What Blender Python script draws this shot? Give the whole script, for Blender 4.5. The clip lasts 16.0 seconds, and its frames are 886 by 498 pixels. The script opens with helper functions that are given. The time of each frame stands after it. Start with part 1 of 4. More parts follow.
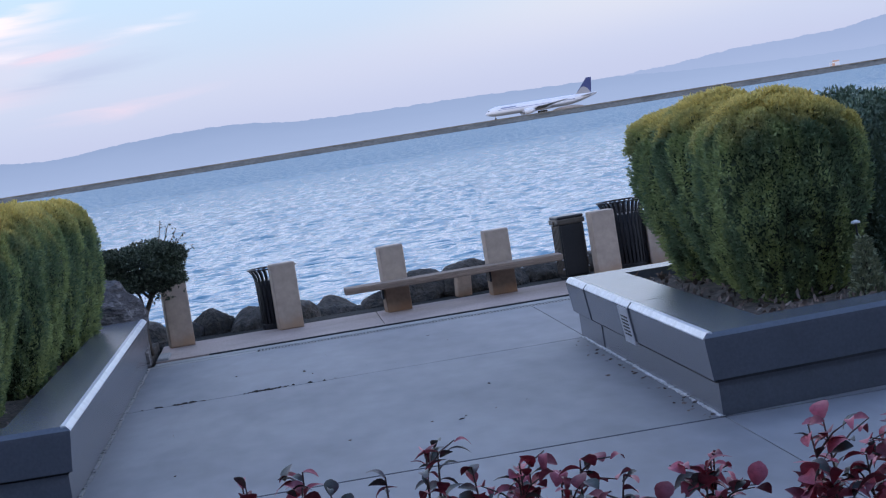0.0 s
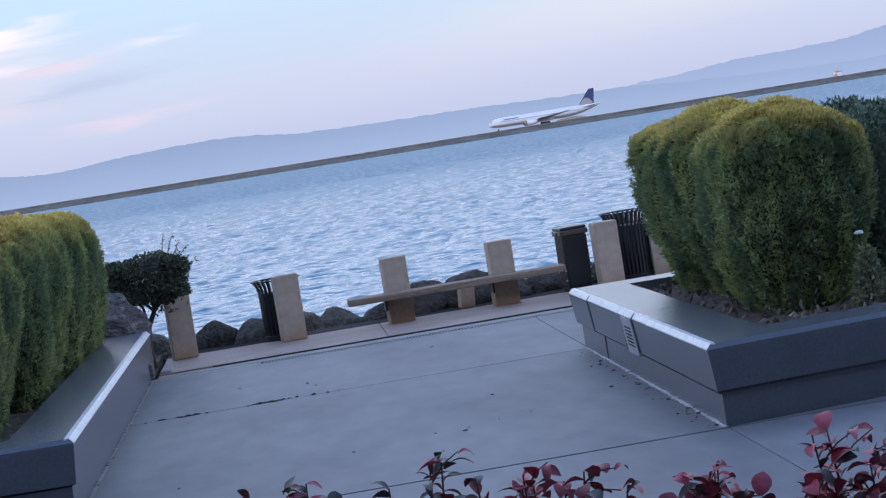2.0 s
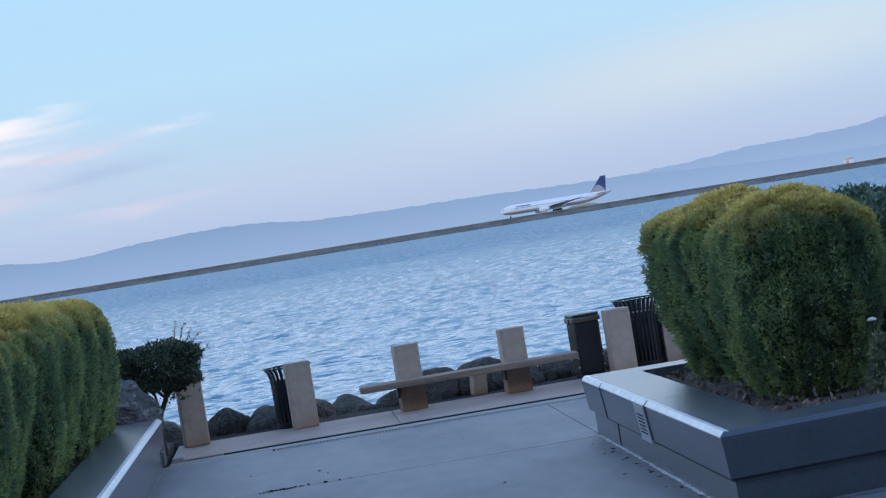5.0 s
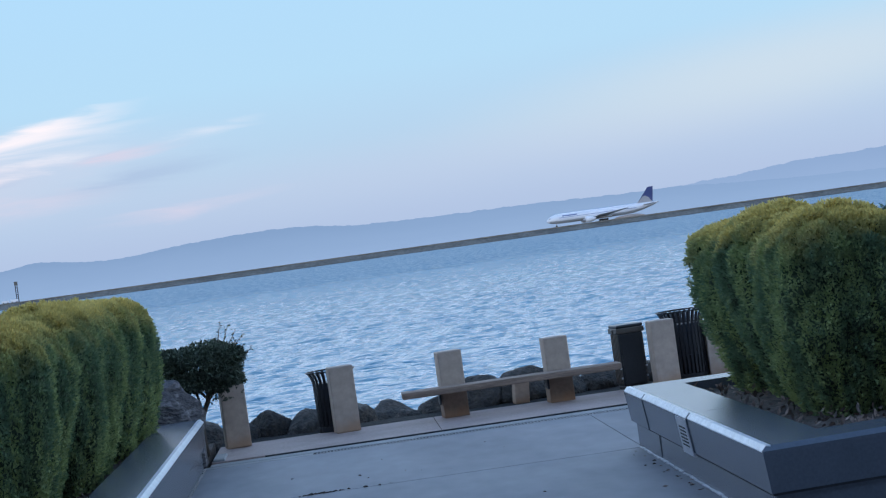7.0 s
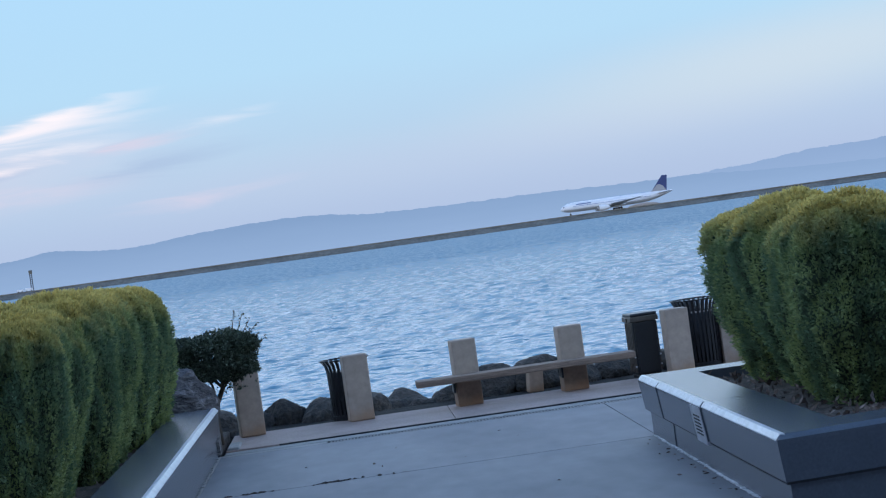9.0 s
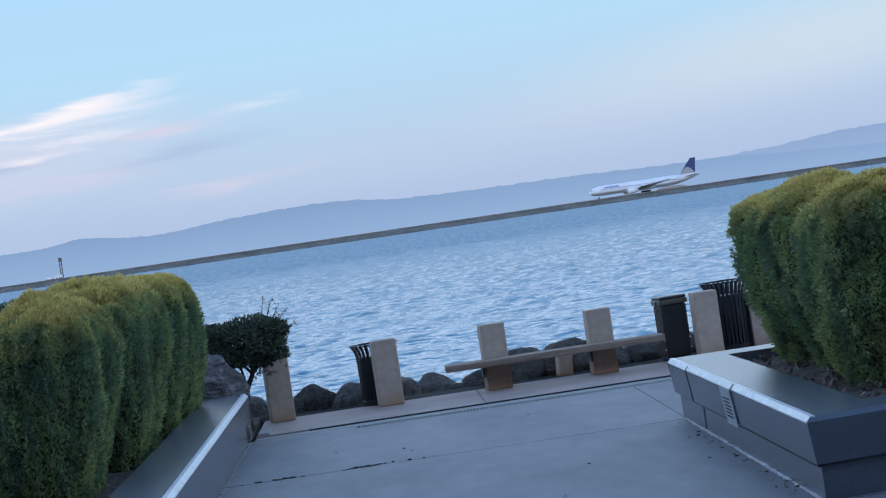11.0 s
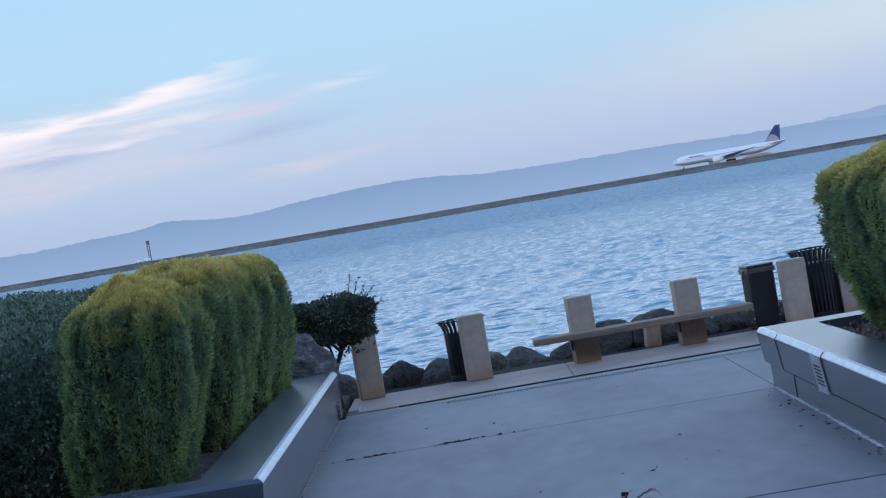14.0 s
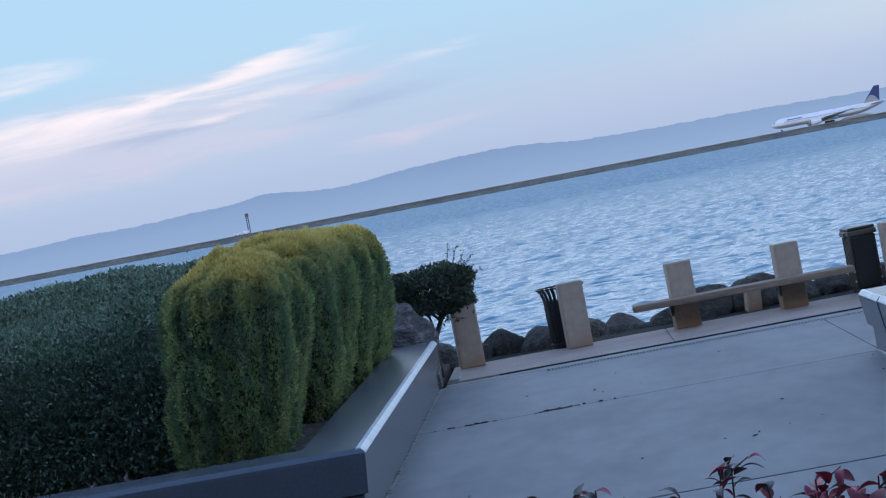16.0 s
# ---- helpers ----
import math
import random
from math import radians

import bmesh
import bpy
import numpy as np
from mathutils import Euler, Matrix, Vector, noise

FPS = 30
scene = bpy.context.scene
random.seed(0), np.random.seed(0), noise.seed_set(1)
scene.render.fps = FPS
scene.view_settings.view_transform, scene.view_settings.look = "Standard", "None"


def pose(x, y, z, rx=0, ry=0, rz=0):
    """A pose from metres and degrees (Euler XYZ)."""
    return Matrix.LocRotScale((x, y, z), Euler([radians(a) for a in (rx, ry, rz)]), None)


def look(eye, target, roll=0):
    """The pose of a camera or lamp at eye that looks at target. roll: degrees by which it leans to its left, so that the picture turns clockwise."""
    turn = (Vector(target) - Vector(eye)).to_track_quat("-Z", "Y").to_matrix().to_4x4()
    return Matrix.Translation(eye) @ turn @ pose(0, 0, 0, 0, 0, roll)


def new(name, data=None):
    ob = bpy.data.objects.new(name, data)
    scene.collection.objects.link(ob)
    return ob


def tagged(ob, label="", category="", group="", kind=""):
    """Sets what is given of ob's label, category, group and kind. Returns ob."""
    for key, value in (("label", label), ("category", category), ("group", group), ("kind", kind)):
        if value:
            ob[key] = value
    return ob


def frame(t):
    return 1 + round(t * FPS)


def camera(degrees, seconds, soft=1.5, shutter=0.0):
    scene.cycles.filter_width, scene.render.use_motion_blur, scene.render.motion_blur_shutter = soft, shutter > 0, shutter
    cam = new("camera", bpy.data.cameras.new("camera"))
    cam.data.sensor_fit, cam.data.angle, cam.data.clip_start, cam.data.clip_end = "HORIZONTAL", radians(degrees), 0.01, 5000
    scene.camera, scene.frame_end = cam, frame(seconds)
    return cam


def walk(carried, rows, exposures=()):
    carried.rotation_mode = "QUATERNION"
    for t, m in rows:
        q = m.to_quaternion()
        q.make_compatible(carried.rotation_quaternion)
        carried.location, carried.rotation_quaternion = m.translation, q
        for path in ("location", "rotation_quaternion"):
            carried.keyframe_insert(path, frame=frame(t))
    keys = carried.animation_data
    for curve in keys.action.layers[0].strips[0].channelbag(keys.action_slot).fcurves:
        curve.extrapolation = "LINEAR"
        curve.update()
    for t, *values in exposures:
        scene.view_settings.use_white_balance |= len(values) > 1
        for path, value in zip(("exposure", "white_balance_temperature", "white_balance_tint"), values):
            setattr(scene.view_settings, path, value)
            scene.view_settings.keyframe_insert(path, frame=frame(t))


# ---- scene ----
PATH = [
    (0, (0, 0, 2.5), (2.299, 29.860, 0.746), -9.02),
    (0.5, (0, 0, 2.5), (2.315, 29.861, 0.781), -9.05),
    (1, (0, 0, 2.5), (2.302, 29.864, 0.819), -9.10),
    (1.5, (0, 0, 2.5), (2.292, 29.867, 0.859), -9.12),
    (2, (0, 0, 2.5), (2.282, 29.871, 0.916), -9.18),
    (2.5, (0, 0, 2.5), (2.286, 29.876, 1.026), -9.25),
    (3, (0, 0, 2.5), (2.303, 29.883, 1.198), -9.29),
    (3.5, (0, 0, 2.5), (2.322, 29.892, 1.456), -9.40),
    (4, (0, 0, 2.5), (2.425, 29.892, 1.716), -9.49),
    (4.2, (0, 0, 2.5), (2.456, 29.892, 1.824), -9.58),
    (6.3, (0, 0, 2.5), (1.843, 29.943, 2.417), -8.12),
    (6.5, (0, 0, 2.5), (1.786, 29.947, 2.414), -8.09),
    (7, (0, 0, 2.5), (1.683, 29.952, 2.376), -7.92),
    (7.5, (0, 0, 2.5), (1.634, 29.955, 2.325), -7.88),
    (8, (0, 0, 2.5), (1.601, 29.956, 2.273), -7.91),
    (8.5, (0, 0, 2.5), (1.536, 29.960, 2.254), -7.91),
    (9, (0, 0, 2.5), (1.462, 29.963, 2.241), -7.95),
    (11.5, (0, 0, 2.5), (0.807, 29.986, 2.050), -8.49),
    (12, (0, 0, 2.5), (0.536, 29.992, 2.039), -8.60),
    (12.5, (0, 0, 2.5), (0.289, 29.995, 2.034), -8.76),
    (13, (0, 0, 2.5), (0.095, 29.996, 2.026), -9.04),
    (13.5, (0, 0, 2.5), (-0.053, 29.995, 1.977), -9.42),
    (14, (0, 0, 2.5), (-0.245, 29.993, 1.916), -9.79),
    (14.5, (0, 0, 2.5), (-0.537, 29.988, 1.843), -10.17),
    (15, (0, 0, 2.5), (-0.915, 29.977, 1.776), -10.49),
    (15.5, (0, 0, 2.5), (-1.327, 29.961, 1.746), -10.69),
    (16, (0, 0, 2.5), (-1.712, 29.941, 1.720), -10.83),
]
cam = camera(24.0, 16.0, soft=1.2)
walk(cam, [(t, look(eye, target, roll)) for t, eye, target, roll in PATH],
     exposures=[(0, 0.25, 6950, 22), (3.3, 0.25, 6900, 21), (4.2, 0.16, 6550, 14), (6.3, 0.05, 6350, 10), (12.5, 0.05, 6330, 10), (16, 0.02, 6400, 13)])

# ---- light: dusk sky, low sun behind the unseen wall at the camera's back ----
SUN_EL, SUN_AZ = radians(5), radians(205)
world = bpy.data.worlds.new("dusk_sky")
scene.world = world
world.use_nodes = True
wn, wl = world.node_tree.nodes, world.node_tree.links
wn.clear()


def wnode(kind, **kw):
    n = wn.new(kind)
    for k, v in kw.items():
        n.inputs[k].default_value = v
    return n


w_out = wn.new("ShaderNodeOutputWorld")
w_bg = wn.new("ShaderNodeBackground")
w_bg.inputs["Strength"].default_value = 1.0
sky = wn.new("ShaderNodeTexSky")
sky.sky_type, sky.sun_disc = "NISHITA", False
sky.sun_elevation, sky.sun_rotation = SUN_EL, SUN_AZ
w_coord = wn.new("ShaderNodeTexCoord")
w_sep = wn.new("ShaderNodeSeparateXYZ")
wl.new(w_coord.outputs["Generated"], w_sep.inputs[0])
# dusk haze near the horizon, from lavender to pale blue
w_ramp = wn.new("ShaderNodeValToRGB")
els = w_ramp.color_ramp.elements
els[0].position, els[0].color = 0.0, (0.43, 0.525, 0.72, 1)
els[1].position, els[1].color = 1.0, (0.84, 1.20, 1.68, 1)
for pos, col in ((0.034, (0.45, 0.55, 0.74, 1)), (0.098, (0.475, 0.635, 0.80, 1)), (0.174, (0.465, 0.70, 0.885, 1)), (0.28, (0.445, 0.70, 0.92, 1)), (0.45, (1.28, 1.53, 1.88, 1))):
    e = els.new(pos)
    e.color = col
w_map = wn.new("ShaderNodeMapRange")
w_map.inputs["From Min"].default_value, w_map.inputs["From Max"].default_value = 0.0, 0.5
wl.new(w_sep.outputs["Z"], w_map.inputs["Value"])
wl.new(w_map.outputs["Result"], w_ramp.inputs["Fac"])
# thin cloud: streaky noise frays soft wisps that lie along the horizon
w_mapping = wn.new("ShaderNodeMapping")
w_mapping.inputs["Rotation"].default_value = (0, radians(5), 0)
w_mapping.inputs["Scale"].default_value = (14, 3, 110)
wl.new(w_coord.outputs["Generated"], w_mapping.inputs["Vector"])
w_noise = wnode("ShaderNodeTexNoise", Scale=1.0, Detail=6.0, Roughness=0.55, Distortion=0.6)
wl.new(w_mapping.outputs[0], w_noise.inputs["Vector"])
w_fray = wn.new("ShaderNodeMapRange")
w_fray.inputs["From Min"].default_value, w_fray.inputs["From Max"].default_value = 0.34, 0.66
w_fray.inputs["To Min"].default_value, w_fray.inputs["To Max"].default_value = 0.1, 1.35
wl.new(w_noise.outputs["Fac"], w_fray.inputs["Value"])
w_bend = wn.new("ShaderNodeVectorMath")
w_bend.operation = "MULTIPLY_ADD"
w_bend.inputs[1].default_value = (0.06, 0.0, 0.016)
w_half = wn.new("ShaderNodeVectorMath")
w_half.operation, w_half.inputs[1].default_value = "SUBTRACT", (0.5, 0.5, 0.5)
wl.new(w_noise.outputs["Color"], w_half.inputs[0])
wl.new(w_half.outputs[0], w_bend.inputs[0])
wl.new(w_coord.outputs["Generated"], w_bend.inputs[2])


def wisp(colour, x, z, length, thick, lean, strength, below, frayed=True):
    """One soft streak of cloud round the direction (x, z), laid over the sky colour below."""
    at = wn.new("ShaderNodeVectorMath")
    at.operation, at.inputs[1].default_value = "SUBTRACT", (x, 0, z)
    wl.new((w_bend if frayed else w_coord).outputs[0], at.inputs[0])
    turn = wn.new("ShaderNodeMapping")
    turn.vector_type = "POINT"
    turn.inputs["Rotation"].default_value = (0, radians(lean), 0)
    wl.new(at.outputs[0], turn.inputs["Vector"])
    size = wn.new("ShaderNodeVectorMath")
    size.operation, size.inputs[1].default_value = "MULTIPLY", (1 / length, 0, 1 / thick)
    wl.new(turn.outputs[0], size.inputs[0])
    far = wn.new("ShaderNodeVectorMath")
    far.operation = "LENGTH"
    wl.new(size.outputs[0], far.inputs[0])
    soft = wn.new("ShaderNodeMapRange")
    soft.interpolation_type = "SMOOTHSTEP"
    soft.inputs["From Min"].default_value, soft.inputs["From Max"].default_value = 1.25, 0.05
    soft.inputs["To Max"].default_value = strength
    wl.new(far.outputs["Value"], soft.inputs["Value"])
    fac = soft.outputs[0]
    if frayed:
        k = wn.new("ShaderNodeMath")
        k.operation, k.use_clamp = "MULTIPLY", True
        wl.new(fac, k.inputs[0])
        wl.new(w_fray.outputs[0], k.inputs[1])
        fac = k.outputs[0]
    mix = wn.new("ShaderNodeMixRGB")
    mix.inputs["Color2"].default_value = (*colour, 1)
    wl.new(fac, mix.inputs["Fac"])
    wl.new(below, mix.inputs["Color1"])
    return mix.outputs[0]


WHITE, PINK, CREAM, GREY = (1.0, 0.91, 0.93), (0.70, 0.65, 0.77), (0.70, 0.75, 0.78), (0.36, 0.47, 0.68)
sky_colour = w_ramp.outputs[0]
for row in ((CREAM, 0.235, 0.060, 0.17, 0.026, 4, 0.55, False), (PINK, 0.06, 0.036, 0.30, 0.018, 0, 0.14, False), (PINK, -0.22, 0.052, 0.17, 0.024, 3, 0.55, False),
            (WHITE, -0.22, 0.060, 0.12, 0.013, 4, 0.55, True), (GREY, -0.175, 0.0535, 0.055, 0.0045, 6, 0.7, True), (GREY, -0.075, 0.050, 0.05, 0.006, 4, 0.35, True),
            (WHITE, -0.235, 0.067, 0.10, 0.0075, 1, 0.8, True), (WHITE, -0.15, 0.0705, 0.075, 0.0055, 4, 0.82, True), (WHITE, -0.118, 0.0775, 0.040, 0.0048, 9, 0.75, True),
            (WHITE, -0.133, 0.0605, 0.040, 0.0045, 6, 0.85, True), (PINK, -0.09, 0.060, 0.030, 0.0045, 5, 0.8, True), (WHITE, -0.238, 0.0895, 0.035, 0.0065, 3, 0.9, True),
            (PINK, -0.155, 0.0425, 0.07, 0.005, 3, 0.6, True), (PINK, -0.062, 0.032, 0.05, 0.0045, 4, 0.55, True), (WHITE, -0.05, 0.0675, 0.028, 0.0035, 3, 0.45, True),
            (PINK, -0.24, 0.036, 0.08, 0.006, 0, 0.6, True)):
    sky_colour = wisp(*row[:7], sky_colour, row[7])
# the clear sky above
w_sky = wn.new("ShaderNodeVectorMath")
w_sky.operation = "MULTIPLY"
w_sky.inputs[1].default_value = (0.42, 0.58, 0.86)
wl.new(sky.outputs[0], w_sky.inputs[0])
w_veil = wn.new("ShaderNodeMapRange")
w_veil.interpolation_type = "SMOOTHSTEP"
w_veil.inputs["From Min"].default_value, w_veil.inputs["From Max"].default_value = 0.45, 0.85
wl.new(w_sep.outputs["Z"], w_veil.inputs["Value"])
w_mix = wn.new("ShaderNodeMixRGB")
wl.new(w_veil.outputs[0], w_mix.inputs["Fac"])
wl.new(sky_colour, w_mix.inputs["Color1"])
wl.new(w_sky.outputs[0], w_mix.inputs["Color2"])
wl.new(w_mix.outputs[0], w_bg.inputs["Color"])
wl.new(w_bg.outputs[0], w_out.inputs["Surface"])

sun_data = bpy.data.lights.new("sun", "SUN")
sun_data.energy, sun_data.angle, sun_data.color = 0.5, radians(10), (1.0, 0.85, 0.72)
sun = new("sun", sun_data)
sun_from = Vector((math.sin(SUN_AZ) * math.cos(SUN_EL), math.cos(SUN_AZ) * math.cos(SUN_EL), math.sin(SUN_EL)))
sun.matrix_world = look(sun_from * 50, (0, 0, 0))


# ---- materials ----
def mat(name, base, rough=0.8, metal=0.0, var=0.25, scale=3.0, fine=40.0, bump=0.3, bump_scale=None, second=None,
        spec=0.5, island=0.0, rnd=0.0, mix_lo=0.4, mix_hi=0.65, stretch=(1, 1, 1), dist=0.01):
    """Principled material: large stains and fine grain on the base colour, with relief."""
    m = bpy.data.materials.new(name)
    m.use_nodes = True
    n, l = m.node_tree.nodes, m.node_tree.links
    b = n["Principled BSDF"]
    b.inputs["Roughness"].default_value, b.inputs["Metallic"].default_value = rough, metal
    b.inputs["Specular IOR Level"].default_value = spec
    tc = n.new("ShaderNodeTexCoord")
    mp = n.new("ShaderNodeMapping")
    mp.inputs["Scale"].default_value = stretch
    l.new(tc.outputs["Object"], mp.inputs["Vector"])
    big, small = n.new("ShaderNodeTexNoise"), n.new("ShaderNodeTexNoise")
    big.inputs["Scale"].default_value, big.inputs["Detail"].default_value = scale, 4
    small.inputs["Scale"].default_value, small.inputs["Detail"].default_value = fine, 3
    for t in (big, small):
        l.new(mp.outputs[0], t.inputs["Vector"])
    r = n.new("ShaderNodeMapRange")
    r.inputs["From Min"].default_value, r.inputs["From Max"].default_value = mix_lo, mix_hi
    l.new(big.outputs["Fac"], r.inputs["Value"])
    mix = n.new("ShaderNodeMixRGB")
    c2 = second or tuple(c * (1 - var) for c in base)
    mix.inputs["Color1"].default_value, mix.inputs["Color2"].default_value = (*base, 1), (*c2, 1)
    l.new(r.outputs[0], mix.inputs["Fac"])
    hsv = n.new("ShaderNodeHueSaturation")
    l.new(mix.outputs[0], hsv.inputs["Color"])
    g = n.new("ShaderNodeMapRange")
    g.inputs["To Min"].default_value, g.inputs["To Max"].default_value = 1 - var * 0.8, 1 + var * 0.8
    g.inputs["From Min"].default_value, g.inputs["From Max"].default_value = 0.3, 0.7
    l.new(small.outputs["Fac"], g.inputs["Value"])
    val = g.outputs[0]
    for amount, src in ((island, "geo"), (rnd, "obj")):
        if amount:
            s = n.new("ShaderNodeNewGeometry") if src == "geo" else n.new("ShaderNodeObjectInfo")
            q = n.new("ShaderNodeMapRange")
            q.inputs["To Min"].default_value, q.inputs["To Max"].default_value = 1 - amount, 1 + amount
            l.new(s.outputs["Random Per Island" if src == "geo" else "Random"], q.inputs["Value"])
            k = n.new("ShaderNodeMath")
            k.operation = "MULTIPLY"
            l.new(val, k.inputs[0])
            l.new(q.outputs[0], k.inputs[1])
            val = k.outputs[0]
    l.new(val, hsv.inputs["Value"])
    l.new(hsv.outputs[0], b.inputs["Base Color"])
    if bump:
        bp = n.new("ShaderNodeBump")
        bp.inputs["Strength"].default_value, bp.inputs["Distance"].default_value = bump, dist
        l.new(small.outputs["Fac"], bp.inputs["Height"])
        l.new(bp.outputs[0], b.inputs["Normal"])
    return m


M_CONC = mat("plaza_concrete", (0.188, 0.191, 0.212), 0.6, var=0.12, scale=0.5, fine=3.5, bump=0.04, rnd=0.06, mix_lo=0.40, mix_hi=0.62, second=(0.138, 0.143, 0.166), stretch=(1.2, 0.45, 1), spec=0.32)
M_RED = mat("red_tinted_concrete", (0.33, 0.245, 0.22), 0.75, var=0.2, scale=1.2, fine=30, bump=0.2, rnd=0.05)
M_KERB = mat("kerb_concrete", (0.26, 0.255, 0.255), 0.75, var=0.2, scale=1.5, fine=30)
# for dark joints, and for the shade of gaps, slots and the paving step
M_DARK = mat("dark_joint_and_shade", (0.03, 0.03, 0.035), 0.9, bump=0)
M_IRON = mat("cast_iron", (0.045, 0.045, 0.05), 0.5, metal=0.6, fine=60)
M_PAINT = mat("grey_wall_paint", (0.088, 0.097, 0.12), 0.27, var=0.10, scale=2.0, fine=40, bump=0.03, spec=0.95, mix_lo=0.45, mix_hi=0.7)
# real wear plus the chamfer's sky glint, put into one pale colour
M_WORN_GLINT = mat("worn_pale_edge_glint", (0.70, 0.71, 0.74), 0.3, var=0.2, scale=6, fine=60, bump=0.2)
M_CAULK = mat("white_caulk", (0.62, 0.62, 0.64), 0.8, var=0.3, scale=10, fine=50, bump=0.4)
M_VENT = mat("galvanised_louvre", (0.46, 0.47, 0.51), 0.45, metal=0.1, fine=80)
M_STONE = mat("tan_cast_stone", (0.42, 0.325, 0.265), 0.85, var=0.13, scale=2.6, fine=12, bump=0.15, rnd=0.08)
M_RUST = mat("rust_stained_stone", (0.36, 0.255, 0.19), 0.85, var=0.16, scale=3, fine=16, bump=0.3, rnd=0.08)
M_WOOD = mat("weathered_timber", (0.27, 0.19, 0.145), 0.8, var=0.3, scale=2, fine=14, bump=0.4, stretch=(0.6, 8, 8))
M_BLACK = mat("black_steel", (0.022, 0.022, 0.026), 0.45, metal=0.2, fine=60, spec=0.4)
M_BIN = mat("dark_brown_bin", (0.018, 0.018, 0.02), 0.4, var=0.2, fine=50)
M_BINEDGE = mat("bronze_bin_corner", (0.10, 0.082, 0.068), 0.45, metal=0.3, fine=50)
M_ROCK = mat("riprap_rock", (0.078, 0.064, 0.054), 0.9, var=0.45, scale=2.5, fine=9, bump=0.8, second=(0.035, 0.032, 0.03), rnd=0.35, dist=0.09)
M_LAVA = mat("dark_boulder", (0.085, 0.078, 0.083), 0.85, var=0.4, scale=5, fine=9, bump=1.0, second=(0.26, 0.24, 0.25), mix_lo=0.52, mix_hi=0.68, dist=0.09, stretch=(1, 1, 2.2))
M_SOIL = mat("bark_mulch", (0.085, 0.066, 0.056), 0.95, var=0.5, scale=6, fine=18, bump=1.0, dist=0.04)
M_CHIP = mat("bark_chip", (0.19, 0.14, 0.12), 0.9, var=0.4, island=0.6, fine=30)
M_SHORE = mat("shore_silt", (0.035, 0.032, 0.03), 0.95, fine=8, spec=0.15, bump=0.8, dist=0.05)
# darker than the leaves: depth shade between the sprays is put into this colour
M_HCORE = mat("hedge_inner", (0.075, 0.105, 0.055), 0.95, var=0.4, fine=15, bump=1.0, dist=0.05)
M_LEAFD = mat("laurel_leaf", (0.10, 0.15, 0.105), 0.6, var=0.3, scale=1.2, island=0.3, second=(0.15, 0.21, 0.15), bump=0, spec=0.3)
M_LEAFT = mat("topiary_leaf", (0.06, 0.08, 0.05), 0.7, var=0.3, scale=3, island=0.5, bump=0)
M_PALE = mat("pale_leaf", (0.26, 0.29, 0.18), 0.7, var=0.3, island=0.3, bump=0)
M_BARK = mat("bark", (0.09, 0.07, 0.055), 0.9, var=0.3, scale=8, fine=40, bump=0.6)
M_TWIG = mat("twig", (0.12, 0.075, 0.07), 0.7, var=0.3, scale=8)
M_REDLEAF = mat("red_leaf", (0.42, 0.075, 0.105), 0.5, spec=0.3, var=0.3, scale=14, fine=60, bump=0.15, rnd=0.45, second=(0.24, 0.06, 0.085))
M_GRNLEAF = mat("green_purple_leaf", (0.09, 0.095, 0.085), 0.48, spec=0.35, var=0.3, scale=14, fine=60, bump=0.15, rnd=0.4, second=(0.10, 0.04, 0.05))
M_SEAWALL = mat("seawall_rock", (0.135, 0.125, 0.11), 0.9, var=0.4, scale=0.06, fine=0.5, bump=0.4)
M_WETROCK = mat("wet_rock", (0.045, 0.045, 0.045), 0.6, var=0.4, scale=0.06, fine=0.5, bump=0.4)
M_LAND = mat("runway_land", (0.20, 0.185, 0.16), 0.9, var=0.3, scale=0.02, fine=0.2, bump=0)
M_PLANE = mat("white_aircraft_paint", (0.70, 0.71, 0.76), 0.35, var=0.04, scale=0.2, fine=2, bump=0)
M_PGREY = mat("grey_aircraft_paint", (0.42, 0.44, 0.48), 0.4, var=0.06, scale=0.2, fine=2, bump=0)
M_PBLUE = mat("blue_fin_paint", (0.03, 0.045, 0.15), 0.4, var=0.06, scale=0.2, fine=2, bump=0)
M_PGOLD = mat("gold_fin_paint", (0.32, 0.31, 0.32), 0.4, var=0.06, scale=0.2, fine=2, bump=0)
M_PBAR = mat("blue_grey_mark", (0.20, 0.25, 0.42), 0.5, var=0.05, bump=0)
M_TYRE = mat("tyre", (0.02, 0.02, 0.02), 0.8, bump=0)
M_ORANGE = mat("orange_white_paint", (0.65, 0.38, 0.28), 0.6, bump=0, scale=0.3)
M_EARTH = mat("pale_earth", (0.36, 0.30, 0.27), 0.9, var=0.2, scale=0.2, fine=1.5, bump=0)
M_STUCCO = mat("facade_stucco", (0.16, 0.16, 0.17), 0.9, var=0.15, scale=1, fine=20)


